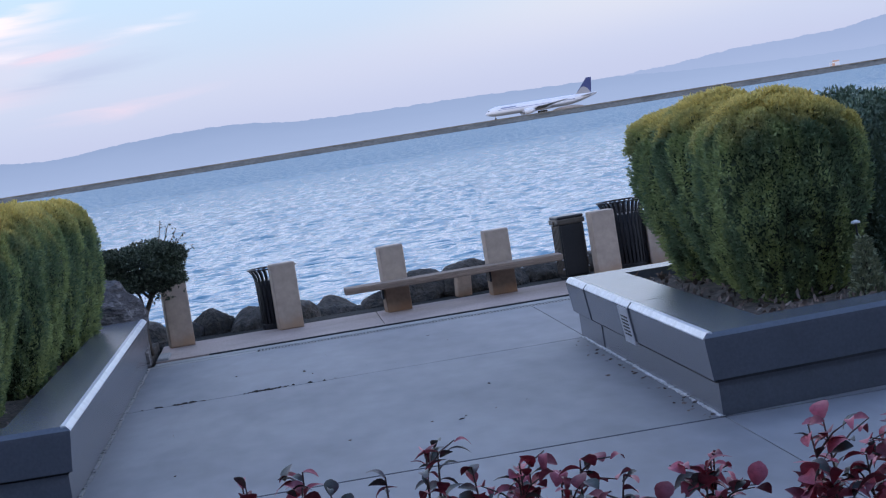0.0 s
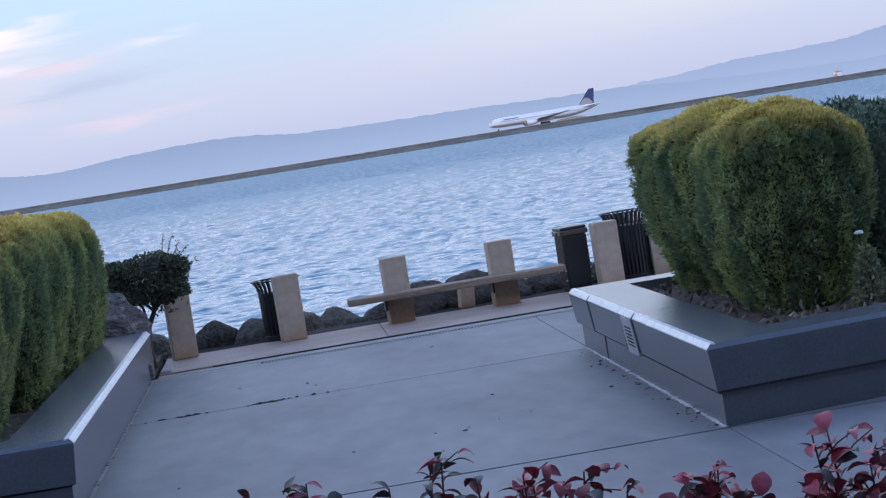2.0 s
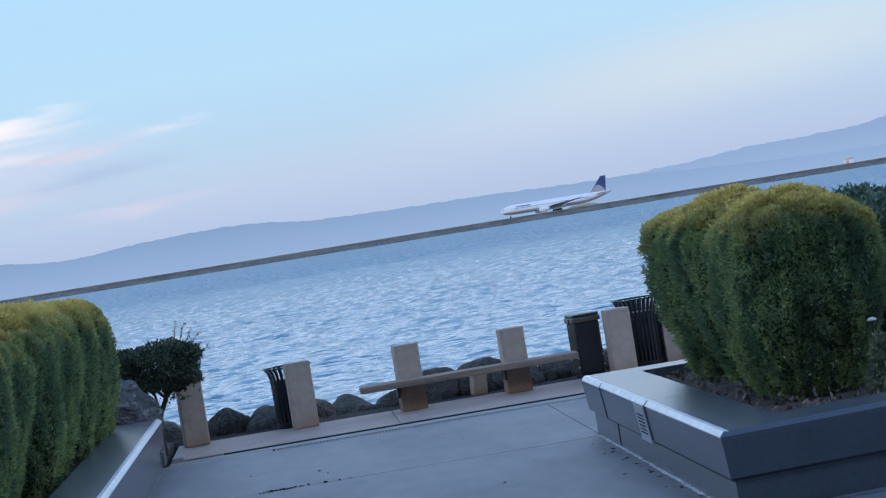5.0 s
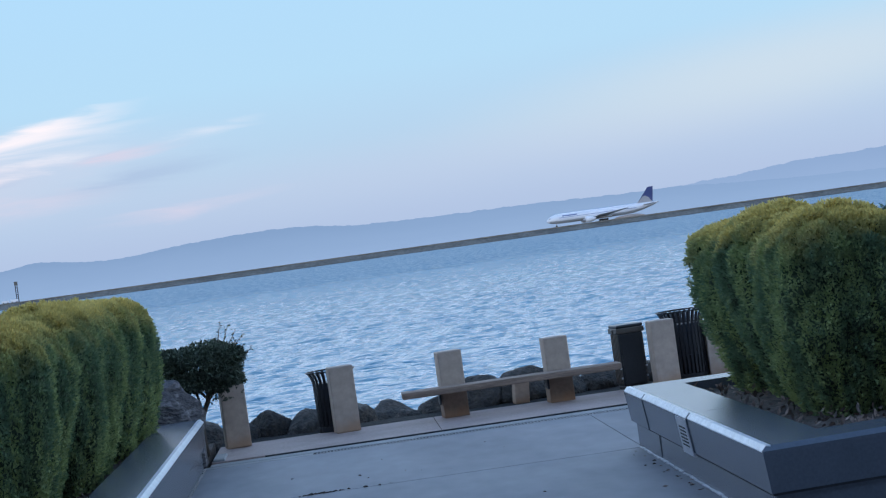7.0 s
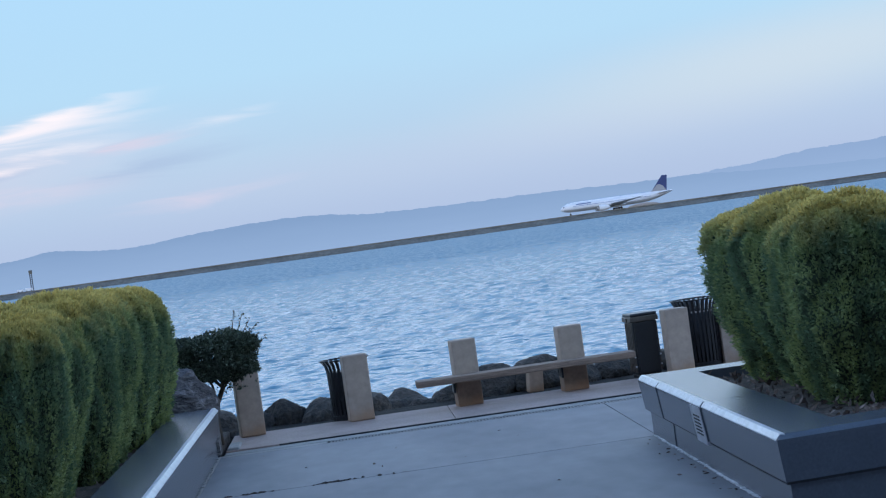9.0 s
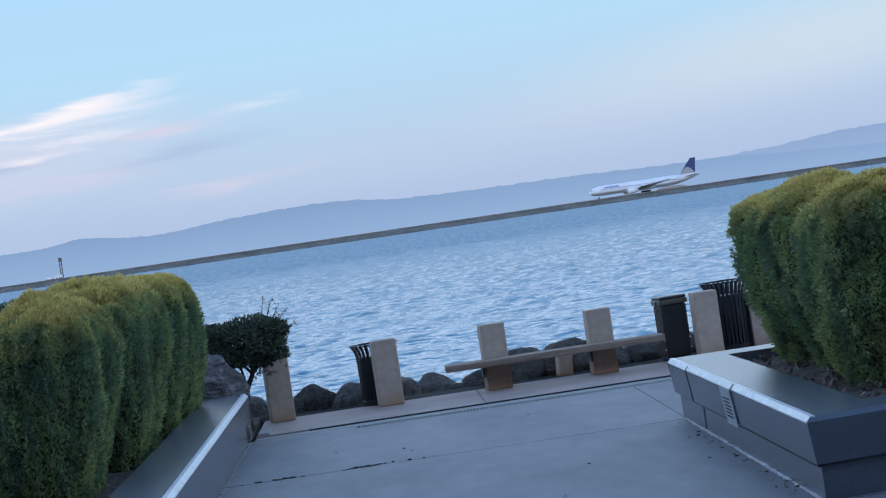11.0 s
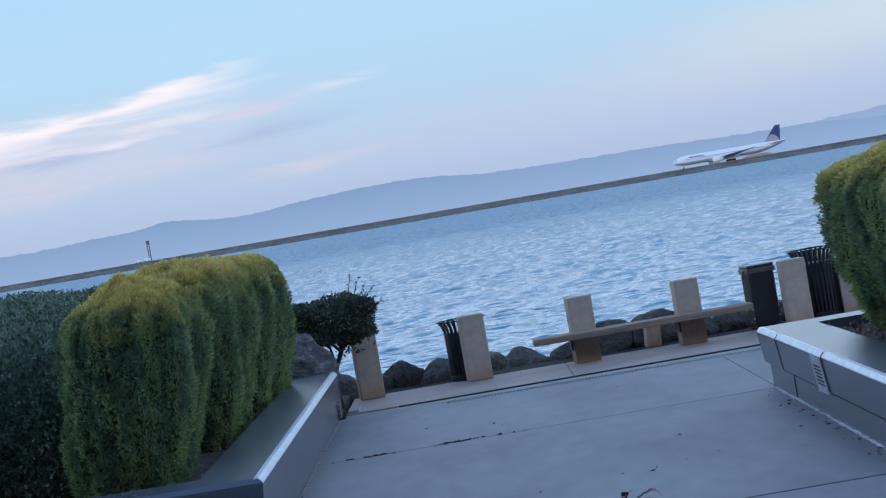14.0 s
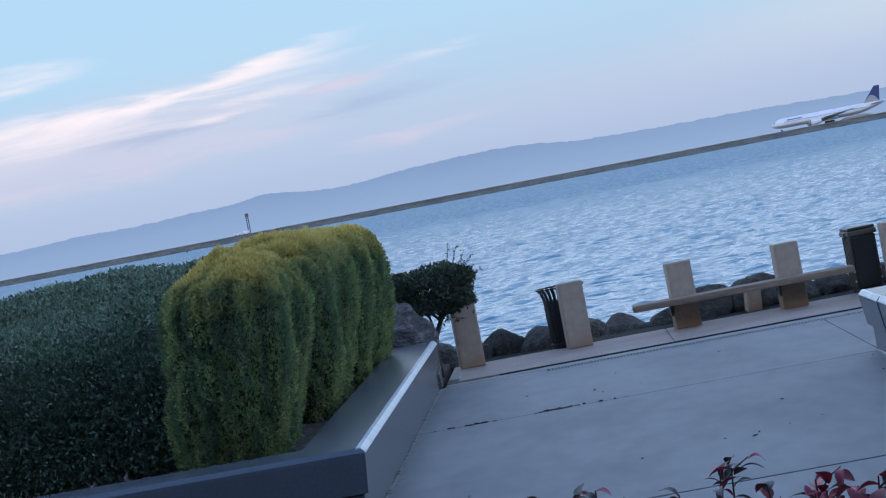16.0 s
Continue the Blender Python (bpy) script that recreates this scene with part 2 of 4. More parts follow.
def rust_blotches(m, tone, height):
    """Rust that has soaked up from the foot in uneven blotches."""
    n, l = m.node_tree.nodes, m.node_tree.links
    b = n["Principled BSDF"]
    under = b.inputs["Base Color"].links[0].from_socket
    tc, sep, ns = n.new("ShaderNodeTexCoord"), n.new("ShaderNodeSeparateXYZ"), n.new("ShaderNodeTexNoise")
    ns.inputs["Scale"].default_value, ns.inputs["Detail"].default_value = 5.0, 5
    l.new(tc.outputs["Object"], sep.inputs[0])
    l.new(tc.outputs["Object"], ns.inputs["Vector"])
    a = n.new("ShaderNodeMath")
    a.operation, a.inputs[1].default_value = "MULTIPLY_ADD", -height * 1.6
    l.new(ns.outputs["Fac"], a.inputs[0])
    l.new(sep.outputs["Z"], a.inputs[2])
    r, mix = n.new("ShaderNodeMapRange"), n.new("ShaderNodeMixRGB")
    r.inputs["From Min"].default_value, r.inputs["From Max"].default_value = -height * 0.15, -height * 0.95
    r.inputs["To Max"].default_value = 0.8
    l.new(a.outputs[0], r.inputs["Value"])
    l.new(r.outputs[0], mix.inputs["Fac"])
    l.new(under, mix.inputs["Color1"])
    mix.inputs["Color2"].default_value = (*tone, 1)
    l.new(mix.outputs[0], b.inputs["Base Color"])


rust_blotches(M_STONE, (0.40, 0.235, 0.145), 0.42)
rust_blotches(M_RUST, (0.40, 0.21, 0.12), 0.25)


def water_material():
    m = bpy.data.materials.new("bay_water")
    m.use_nodes = True
    n, l = m.node_tree.nodes, m.node_tree.links
    b = n["Principled BSDF"]
    b.inputs["Roughness"].default_value, b.inputs["IOR"].default_value = 0.12, 1.42
    tc = n.new("ShaderNodeTexCoord")
    col = n.new("ShaderNodeTexNoise")
    col.inputs["Scale"].default_value, col.inputs["Detail"].default_value = 0.02, 3
    l.new(tc.outputs["Object"], col.inputs["Vector"])
    mix = n.new("ShaderNodeMixRGB")
    mix.inputs["Color1"].default_value, mix.inputs["Color2"].default_value = (0.055, 0.165, 0.25, 1), (0.075, 0.20, 0.29, 1)
    l.new(col.outputs["Fac"], mix.inputs["Fac"])
    l.new(mix.outputs[0], b.inputs["Base Color"])
    mp = n.new("ShaderNodeMapping")
    mp.inputs["Scale"].default_value = (1.0, 1.7, 1.0)
    mp.inputs["Rotation"].default_value = (0, 0, radians(12))
    l.new(tc.outputs["Object"], mp.inputs["Vector"])
    # waves too small to resolve in the distance act as roughness
    sep, mr = n.new("ShaderNodeSeparateXYZ"), n.new("ShaderNodeMapRange")
    l.new(tc.outputs["Object"], sep.inputs[0])
    l.new(sep.outputs["Y"], mr.inputs["Value"])
    mr.inputs["From Min"].default_value, mr.inputs["From Max"].default_value = 70, 450
    mr.inputs["To Min"].default_value, mr.inputs["To Max"].default_value = 0.07, 0.30
    l.new(mr.outputs[0], b.inputs["Roughness"])
    normal = None
    for scale, strength, dist in ((0.5, 0.6, 0.4), (2.0, 0.5, 0.12), (7.0, 0.4, 0.03)):
        t = n.new("ShaderNodeTexNoise")
        t.inputs["Scale"].default_value, t.inputs["Detail"].default_value, t.inputs["Distortion"].default_value = scale, 3, 0.4
        l.new(mp.outputs[0], t.inputs["Vector"])
        bp = n.new("ShaderNodeBump")
        bp.inputs["Strength"].default_value, bp.inputs["Distance"].default_value = strength, dist
        l.new(t.outputs["Fac"], bp.inputs["Height"])
        if normal:
            l.new(normal, bp.inputs["Normal"])
        normal = bp.outputs[0]
    l.new(normal, b.inputs["Normal"])
    # reflection painted out: the water's own blue-green grows with distance, in patches as ripples
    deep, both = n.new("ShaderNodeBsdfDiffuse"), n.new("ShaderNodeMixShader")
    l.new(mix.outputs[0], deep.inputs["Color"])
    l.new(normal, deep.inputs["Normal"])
    ripple_paint_map, ripple_paint = n.new("ShaderNodeMapping"), n.new("ShaderNodeTexNoise")
    ripple_paint_map.inputs["Scale"].default_value = (0.95, 0.26, 1.0)
    l.new(tc.outputs["Object"], ripple_paint_map.inputs["Vector"])
    l.new(ripple_paint_map.outputs[0], ripple_paint.inputs["Vector"])
    ripple_paint.inputs["Scale"].default_value, ripple_paint.inputs["Detail"].default_value = 1.0, 4
    ripple_paint.inputs["Roughness"].default_value = 0.62
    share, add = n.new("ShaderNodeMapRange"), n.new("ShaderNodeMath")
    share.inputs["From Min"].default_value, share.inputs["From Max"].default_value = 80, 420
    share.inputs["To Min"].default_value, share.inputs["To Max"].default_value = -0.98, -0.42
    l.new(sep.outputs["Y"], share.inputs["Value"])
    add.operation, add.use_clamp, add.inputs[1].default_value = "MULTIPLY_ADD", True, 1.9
    l.new(ripple_paint.outputs["Fac"], add.inputs[0])
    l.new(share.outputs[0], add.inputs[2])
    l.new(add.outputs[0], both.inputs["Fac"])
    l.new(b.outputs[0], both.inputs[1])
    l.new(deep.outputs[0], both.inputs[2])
    l.new(both.outputs[0], n["Material Output"].inputs["Surface"])
    return m


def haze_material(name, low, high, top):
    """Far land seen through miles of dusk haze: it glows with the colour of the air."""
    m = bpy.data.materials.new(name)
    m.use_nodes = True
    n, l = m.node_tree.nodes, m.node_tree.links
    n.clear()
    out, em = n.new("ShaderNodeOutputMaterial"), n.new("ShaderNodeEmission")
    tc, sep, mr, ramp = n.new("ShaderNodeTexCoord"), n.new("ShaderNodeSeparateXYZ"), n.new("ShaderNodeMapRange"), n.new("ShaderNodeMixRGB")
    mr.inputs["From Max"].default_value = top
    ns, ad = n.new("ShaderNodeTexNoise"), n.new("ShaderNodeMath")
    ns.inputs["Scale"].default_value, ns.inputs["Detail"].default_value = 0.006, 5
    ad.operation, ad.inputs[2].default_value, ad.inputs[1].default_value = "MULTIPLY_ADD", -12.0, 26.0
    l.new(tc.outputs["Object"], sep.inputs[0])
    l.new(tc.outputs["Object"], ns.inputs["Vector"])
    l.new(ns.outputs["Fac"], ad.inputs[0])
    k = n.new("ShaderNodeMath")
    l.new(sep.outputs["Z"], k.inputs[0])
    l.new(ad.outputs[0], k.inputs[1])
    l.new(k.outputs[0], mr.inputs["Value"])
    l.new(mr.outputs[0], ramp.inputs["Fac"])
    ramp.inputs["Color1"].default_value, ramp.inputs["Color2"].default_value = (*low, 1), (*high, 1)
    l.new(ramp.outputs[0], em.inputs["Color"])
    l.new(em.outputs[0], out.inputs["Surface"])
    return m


def juniper_material():
    """Feathery juniper: green below, yellow new growth on the crown and on random tips."""
    m = bpy.data.materials.new("juniper_foliage")
    m.use_nodes = True
    n, l = m.node_tree.nodes, m.node_tree.links
    b = n["Principled BSDF"]
    b.inputs["Roughness"].default_value = 0.7
    b.inputs["Specular IOR Level"].default_value = 0.25
    tc, sep, geo = n.new("ShaderNodeTexCoord"), n.new("ShaderNodeSeparateXYZ"), n.new("ShaderNodeNewGeometry")
    ns = n.new("ShaderNodeTexNoise")
    ns.inputs["Scale"].default_value, ns.inputs["Detail"].default_value = 3.0, 4
    l.new(tc.outputs["Object"], sep.inputs[0])
    l.new(tc.outputs["Object"], ns.inputs["Vector"])
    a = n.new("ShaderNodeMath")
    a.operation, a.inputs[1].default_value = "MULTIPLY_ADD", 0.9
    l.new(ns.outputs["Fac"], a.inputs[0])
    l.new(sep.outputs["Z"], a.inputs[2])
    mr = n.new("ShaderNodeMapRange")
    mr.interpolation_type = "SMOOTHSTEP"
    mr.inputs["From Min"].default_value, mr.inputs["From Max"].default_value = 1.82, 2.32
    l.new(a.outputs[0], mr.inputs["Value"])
    # hanging sprays: paler and deeper green in upright streaks
    mp, st, sr, green = n.new("ShaderNodeMapping"), n.new("ShaderNodeTexNoise"), n.new("ShaderNodeMapRange"), n.new("ShaderNodeMixRGB")
    mp.inputs["Scale"].default_value = (5.5, 5.5, 1.1)
    l.new(tc.outputs["Object"], mp.inputs["Vector"])
    l.new(mp.outputs[0], st.inputs["Vector"])
    st.inputs["Scale"].default_value, st.inputs["Detail"].default_value = 1.0, 3
    sr.inputs["From Min"].default_value, sr.inputs["From Max"].default_value = 0.42, 0.62
    l.new(st.outputs["Fac"], sr.inputs["Value"])
    green.inputs["Color1"].default_value, green.inputs["Color2"].default_value = (0.15, 0.225, 0.125, 1), (0.34, 0.41, 0.17, 1)
    l.new(sr.outputs[0], green.inputs["Fac"])
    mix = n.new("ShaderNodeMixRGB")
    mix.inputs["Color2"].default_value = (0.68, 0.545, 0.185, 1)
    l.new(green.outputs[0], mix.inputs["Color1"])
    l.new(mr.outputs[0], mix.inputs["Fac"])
    hsv = n.new("ShaderNodeHueSaturation")
    q = n.new("ShaderNodeMapRange")
    q.inputs["To Min"].default_value, q.inputs["To Max"].default_value = 0.84, 1.18
    l.new(geo.outputs["Random Per Island"], q.inputs["Value"])
    l.new(q.outputs[0], hsv.inputs["Value"])
    l.new(mix.outputs[0], hsv.inputs["Color"])
    l.new(hsv.outputs[0], b.inputs["Base Color"])
    # thin sprays let some light through
    thin, both = n.new("ShaderNodeBsdfTranslucent"), n.new("ShaderNodeMixShader")
    both.inputs["Fac"].default_value = 0.35
    l.new(hsv.outputs[0], thin.inputs["Color"])
    l.new(b.outputs[0], both.inputs[1])
    l.new(thin.outputs[0], both.inputs[2])
    l.new(both.outputs[0], n["Material Output"].inputs["Surface"])
    return m


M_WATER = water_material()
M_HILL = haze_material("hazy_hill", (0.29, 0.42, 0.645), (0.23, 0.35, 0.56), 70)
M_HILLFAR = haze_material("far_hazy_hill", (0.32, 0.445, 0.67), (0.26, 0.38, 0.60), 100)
M_JUNI = juniper_material()


# ---- mesh helpers ----
def link(name, data, material, parent=None, label="", smooth=False):
    ob = new(name, data)
    if not data.materials:
        data.materials.append(material)
    if parent:
        ob.parent = parent
    if smooth:
        data.polygons.foreach_set("use_smooth", [True] * len(data.polygons))
    return tagged(ob, label) if label else ob


def part(name, bm, material, parent=None, label="", smooth=False):
    me = bpy.data.meshes.new(name)
    bm.to_mesh(me)
    bm.free()
    return link(name, me, material, parent, label, smooth)


def thing(name, m, label, category, group="", kind=""):
    ob = new(name)
    ob.matrix_basis = m
    return tagged(ob, label, category, group, kind)


def box(x0, x1, y0, y1, z0, z1, bevel=0.0, seg=1):
    bm = bmesh.new()
    bmesh.ops.create_cube(bm, size=1)
    for v in bm.verts:
        v.co = ((x0 + x1) / 2 + v.co.x * (x1 - x0), (y0 + y1) / 2 + v.co.y * (y1 - y0), (z0 + z1) / 2 + v.co.z * (z1 - z0))
    if bevel:
        bmesh.ops.bevel(bm, geom=bm.edges[:], offset=bevel, segments=seg, affect="EDGES", profile=0.5)
    return bm


def sweep(path, profile):
    """A closed profile of (outward, up) along a plan polyline; outward is the right hand of the way; mitred corners, closed ends."""
    bm, rings = bmesh.new(), []
    pts = [Vector(p) for p in path]
    for i, p in enumerate(pts):
        ns = []
        for a, b in ((i - 1, i), (i, i + 1)):
            if a >= 0 and b < len(pts):
                d = (pts[b] - pts[a]).normalized()
                ns.append(Vector((d.y, -d.x)))
        nrm = ns[0] if len(ns) == 1 else (ns[0] + ns[1]) / (1 + ns[0].dot(ns[1]))
        rings.append([bm.verts.new((p.x + nrm.x * o, p.y + nrm.y * o, z)) for o, z in profile])
    k = len(profile)
    for a, b in zip(rings, rings[1:]):
        for j in range(k):
            bm.faces.new((a[j], a[(j + 1) % k], b[(j + 1) % k], b[j]))
    bm.faces.new(rings[0])
    bm.faces.new(rings[-1][::-1])
    bmesh.ops.recalc_face_normals(bm, faces=bm.faces[:])
    return bm


def tube(points, radii, sides=7):
    bm, rings = bmesh.new(), []
    pts = [Vector(p) for p in points]
    for i, p in enumerate(pts):
        d = (pts[min(i + 1, len(pts) - 1)] - pts[max(i - 1, 0)]).normalized()
        u = d.orthogonal().normalized()
        w = d.cross(u)
        rings.append([bm.verts.new(p + (u * math.cos(a) + w * math.sin(a)) * radii[i]) for a in [2 * math.pi * j / sides for j in range(sides)]])
    for a, b in zip(rings, rings[1:]):
        for j in range(sides):
            bm.faces.new((a[j], a[(j + 1) % sides], b[(j + 1) % sides], b[j]))
    bm.faces.new(rings[0][::-1])
    bm.faces.new(rings[-1])
    bmesh.ops.recalc_face_normals(bm, faces=bm.faces[:])
    return bm


def lathe(profile, sides=32, sx=1.0, sy=1.0):
    """Profile of (radius, z) turned round z, closed top and bottom."""
    bm = bmesh.new()
    rings = [[bm.verts.new((r * sx * math.cos(2 * math.pi * j / sides), r * sy * math.sin(2 * math.pi * j / sides), z)) for j in range(sides)] for r, z in profile]
    for a, b in zip(rings, rings[1:]):
        for j in range(sides):
            bm.faces.new((a[j], a[(j + 1) % sides], b[(j + 1) % sides], b[j]))
    bm.faces.new(rings[0][::-1])
    bm.faces.new(rings[-1])
    bmesh.ops.recalc_face_normals(bm, faces=bm.faces[:])
    return bm


def joined(parts):
    out, tmp = bmesh.new(), bpy.data.meshes.new("tmp")
    for b in parts:
        b.to_mesh(tmp)
        b.free()
        out.from_mesh(tmp)
    bpy.data.meshes.remove(tmp)
    return out


def raw_mesh(name, verts, faces):
    """A mesh of quads or triangles from arrays."""
    me = bpy.data.meshes.new(name)
    k = faces.shape[1]
    me.vertices.add(len(verts))
    me.vertices.foreach_set("co", np.ascontiguousarray(verts, dtype=np.float32).ravel())
    me.loops.add(faces.size)
    me.loops.foreach_set("vertex_index", np.ascontiguousarray(faces, dtype=np.int32).ravel())
    me.polygons.add(len(faces))
    me.polygons.foreach_set("loop_start", np.arange(0, faces.size, k, dtype=np.int32))
    me.update(calc_edges=True)
    me.validate()
    return me


def leaf_mesh(name, pos, out, rng, length, width, lift=0.5, spread=0.5, face=0.0):
    """Many small pointed leaves at pos, growing along out mixed with up and chance: each is a folded diamond of two triangles' pairs."""
    n = len(pos)
    d = out + np.array([0, 0, lift]) + rng.normal(0, spread, (n, 3))
    d /= np.linalg.norm(d, axis=1)[:, None] + 1e-9
    s = np.cross(d, rng.normal(0, 1, (n, 3)) * (1 - face) + out / (np.linalg.norm(out, axis=1)[:, None] + 1e-9) * face * 1.6)
    s /= np.linalg.norm(s, axis=1)[:, None] + 1e-9
    u = np.cross(s, d)
    ln = (length * rng.uniform(0.6, 1.35, n))[:, None]
    wd = (width * rng.uniform(0.7, 1.3, n))[:, None]
    a = pos
    b = pos + d * ln * 0.5 + s * wd * 0.5 + u * wd * 0.18
    c = pos + d * ln
    e = pos + d * ln * 0.5 - s * wd * 0.5 + u * wd * 0.18
    verts = np.stack([a, b, c, e], 1).reshape(-1, 3)
    i = np.arange(n)[:, None] * 4
    faces = np.concatenate([i + np.array([[0, 1, 2]]), i + np.array([[0, 2, 3]])], 0)
    return raw_mesh(name, verts, faces)

# ---- water, far shore and hills ----
SEA = -2.9


def wave_height(x, y, rng):
    z = np.zeros_like(x)
    for _ in range(60):
        lam = 0.36 * (7.0 ** rng.uniform(0, 1))
        ang = rng.normal(radians(80), 0.42)
        amp = 0.0165 * lam ** 0.82
        ph = (x * math.cos(ang) + y * math.sin(ang)) * 2 * math.pi / lam + rng.uniform(0, 6.28)
        z += amp * (1 - np.abs(np.sin(ph / 2))) ** 1.3
    return z


def build_water():
    rng = np.random.default_rng(4)
    ys = [33.0]
    while ys[-1] < 1420:
        y = ys[-1]
        ys.append(y * (1.01 if y < 58 else 1.0018 if y < 190 else 1.003 if y < 330 else 1.012))
    ys = np.array(ys)
    us = np.linspace(-0.33, 0.35, 640)
    Y, U = np.meshgrid(ys, us, indexing="ij")
    X = U * (Y + 8)
    fade = np.clip(0.62 + Y / 620, 0.7, 1.1)
    Z = SEA + wave_height(X, Y, rng) * fade - 0.25
    verts = np.stack([X, Y, Z], -1).reshape(-1, 3)
    r, c = len(ys), len(us)
    i = (np.arange(r - 1)[:, None] * c + np.arange(c - 1)[None, :]).reshape(-1, 1)
    faces = i + np.array([[0, 1, c + 1, c]])
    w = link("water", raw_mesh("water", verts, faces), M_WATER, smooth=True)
    tagged(w, "choppy blue-grey bay water with small wind waves", "water", kind="structure")
    far = bmesh.new()
    for sx in (-1, 1):
        vs = [far.verts.new(p) for p in ((sx * 13.2, 33, SEA - 0.05), (sx * 462, 1420, SEA - 0.05), (sx * 4900, 1420, SEA - 0.05), (sx * 4900, 33, SEA - 0.05))]
        far.faces.new(vs if sx > 0 else vs[::-1])
    bmesh.ops.recalc_face_normals(far, faces=far.faces[:])
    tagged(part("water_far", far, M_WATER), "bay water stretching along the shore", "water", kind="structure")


build_water()

land = box(-4900, 4900, 1296, 1430, -6, 0.8)
tagged(part("ground_far", land, M_LAND), "flat brown airfield land behind the sea wall", "ground", kind="structure")


outer = bmesh.new()
outer.faces.new([outer.verts.new(p) for p in ((-4900, 1425, SEA), (4900, 1425, SEA), (4900, 4990, SEA), (-4900, 4990, SEA))])
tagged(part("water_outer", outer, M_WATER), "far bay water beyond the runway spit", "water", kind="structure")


def box_mesh(name, *dims):
    me = bpy.data.meshes.new(name)
    bm = box(*dims)
    bm.to_mesh(me)
    bm.free()
    return me


def build_seawall():
    """A rocky embankment with an uneven crest along the runway."""
    rng = np.random.default_rng(8)
    xs = np.arange(-900, 901, 2.5)
    prof = [(1276, -4.0), (1280, -2.45), (1284, -1.2), (1289, 0.35), (1293, 0.72), (1299, 0.7)]
    verts = []
    for x in xs:
        for y, z in prof:
            verts.append((x, y + rng.normal(0, 0.5), z + (rng.normal(0, 0.12) if z > -2 else rng.normal(0, 0.2))))
    verts, c = np.array(verts), len(prof)
    i = (np.arange(len(xs) - 1)[:, None] * c + np.arange(c - 1)[None, :])
    quad = np.array([[0, c, c + 1, 1]])
    w = link("sea_wall", raw_mesh("sea_wall", verts, i[:, 1:].reshape(-1, 1) + quad), M_SEAWALL)
    tagged(w, "long low rock embankment carrying the runway across the bay", "sea wall", kind="structure")
    link("wet_foot", raw_mesh("wet_foot", verts, i[:, :1].reshape(-1, 1) + quad), M_WETROCK, w, "dark wet rocks at the waterline")
    link("crest_path", box_mesh("crest_path", -900, 900, 1288.6, 1291.5, 0.3, 0.95), M_LAND, w, "pale path along the crest")


build_seawall()


def ridge(name, dist, depth, knots, material, label, rough):
    """A far ridge: heights as tangent of elevation over bearing in degrees, eased from knot to knot, with small uneven crests."""
    az = np.linspace(knots[0][0], knots[-1][0], 1300)
    el = np.interp(az, [k[0] for k in knots], [k[1] for k in knots])
    ker = np.hanning(25)
    el = np.convolve(np.pad(el, 12, mode="edge"), ker / ker.sum(), mode="valid")
    verts = []
    for a, e in zip(az, el):
        t = math.tan(radians(a))
        h = 2.5 + e * dist + rough * (noise.noise((a * 3.1, dist, 0)) + 0.5 * noise.noise((a * 9.0, dist, 3)) + 0.55 * noise.noise((a * 26.0, dist, 5)))
        for k, (f, g) in enumerate(((0, -0.2), (0.25, 0.3), (0.6, 0.75), (1.0, 1.0), (1.15, 0.6))):
            y = dist - depth + depth * f
            verts.append((t * dist, y, max(h * g + (noise.noise((a * 2.0, k * 7.7, dist)) * 5 if 0 < k < 3 else 0), -3 if k == 0 else 0)))
    c = 5
    i = (np.arange(len(az) - 1)[:, None] * c + np.arange(c - 1)[None, :]).reshape(-1, 1)
    ob = link(name, raw_mesh(name, np.array(verts), i + np.array([[0, c, c + 1, 1]])), material, smooth=True)
    tagged(ob, label, "hills", kind="structure")


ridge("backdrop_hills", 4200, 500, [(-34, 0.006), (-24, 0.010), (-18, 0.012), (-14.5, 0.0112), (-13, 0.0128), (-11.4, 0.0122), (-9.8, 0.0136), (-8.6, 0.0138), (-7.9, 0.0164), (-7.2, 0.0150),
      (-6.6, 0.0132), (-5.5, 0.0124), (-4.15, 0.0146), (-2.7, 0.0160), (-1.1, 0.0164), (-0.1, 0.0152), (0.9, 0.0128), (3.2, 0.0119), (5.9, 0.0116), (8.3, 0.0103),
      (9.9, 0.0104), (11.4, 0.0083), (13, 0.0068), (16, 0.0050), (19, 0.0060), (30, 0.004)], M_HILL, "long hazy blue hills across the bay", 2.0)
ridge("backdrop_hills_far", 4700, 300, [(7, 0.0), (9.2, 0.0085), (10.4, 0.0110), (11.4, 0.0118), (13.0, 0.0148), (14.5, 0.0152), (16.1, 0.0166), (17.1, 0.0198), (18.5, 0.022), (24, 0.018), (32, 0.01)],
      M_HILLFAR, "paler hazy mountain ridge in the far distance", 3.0)


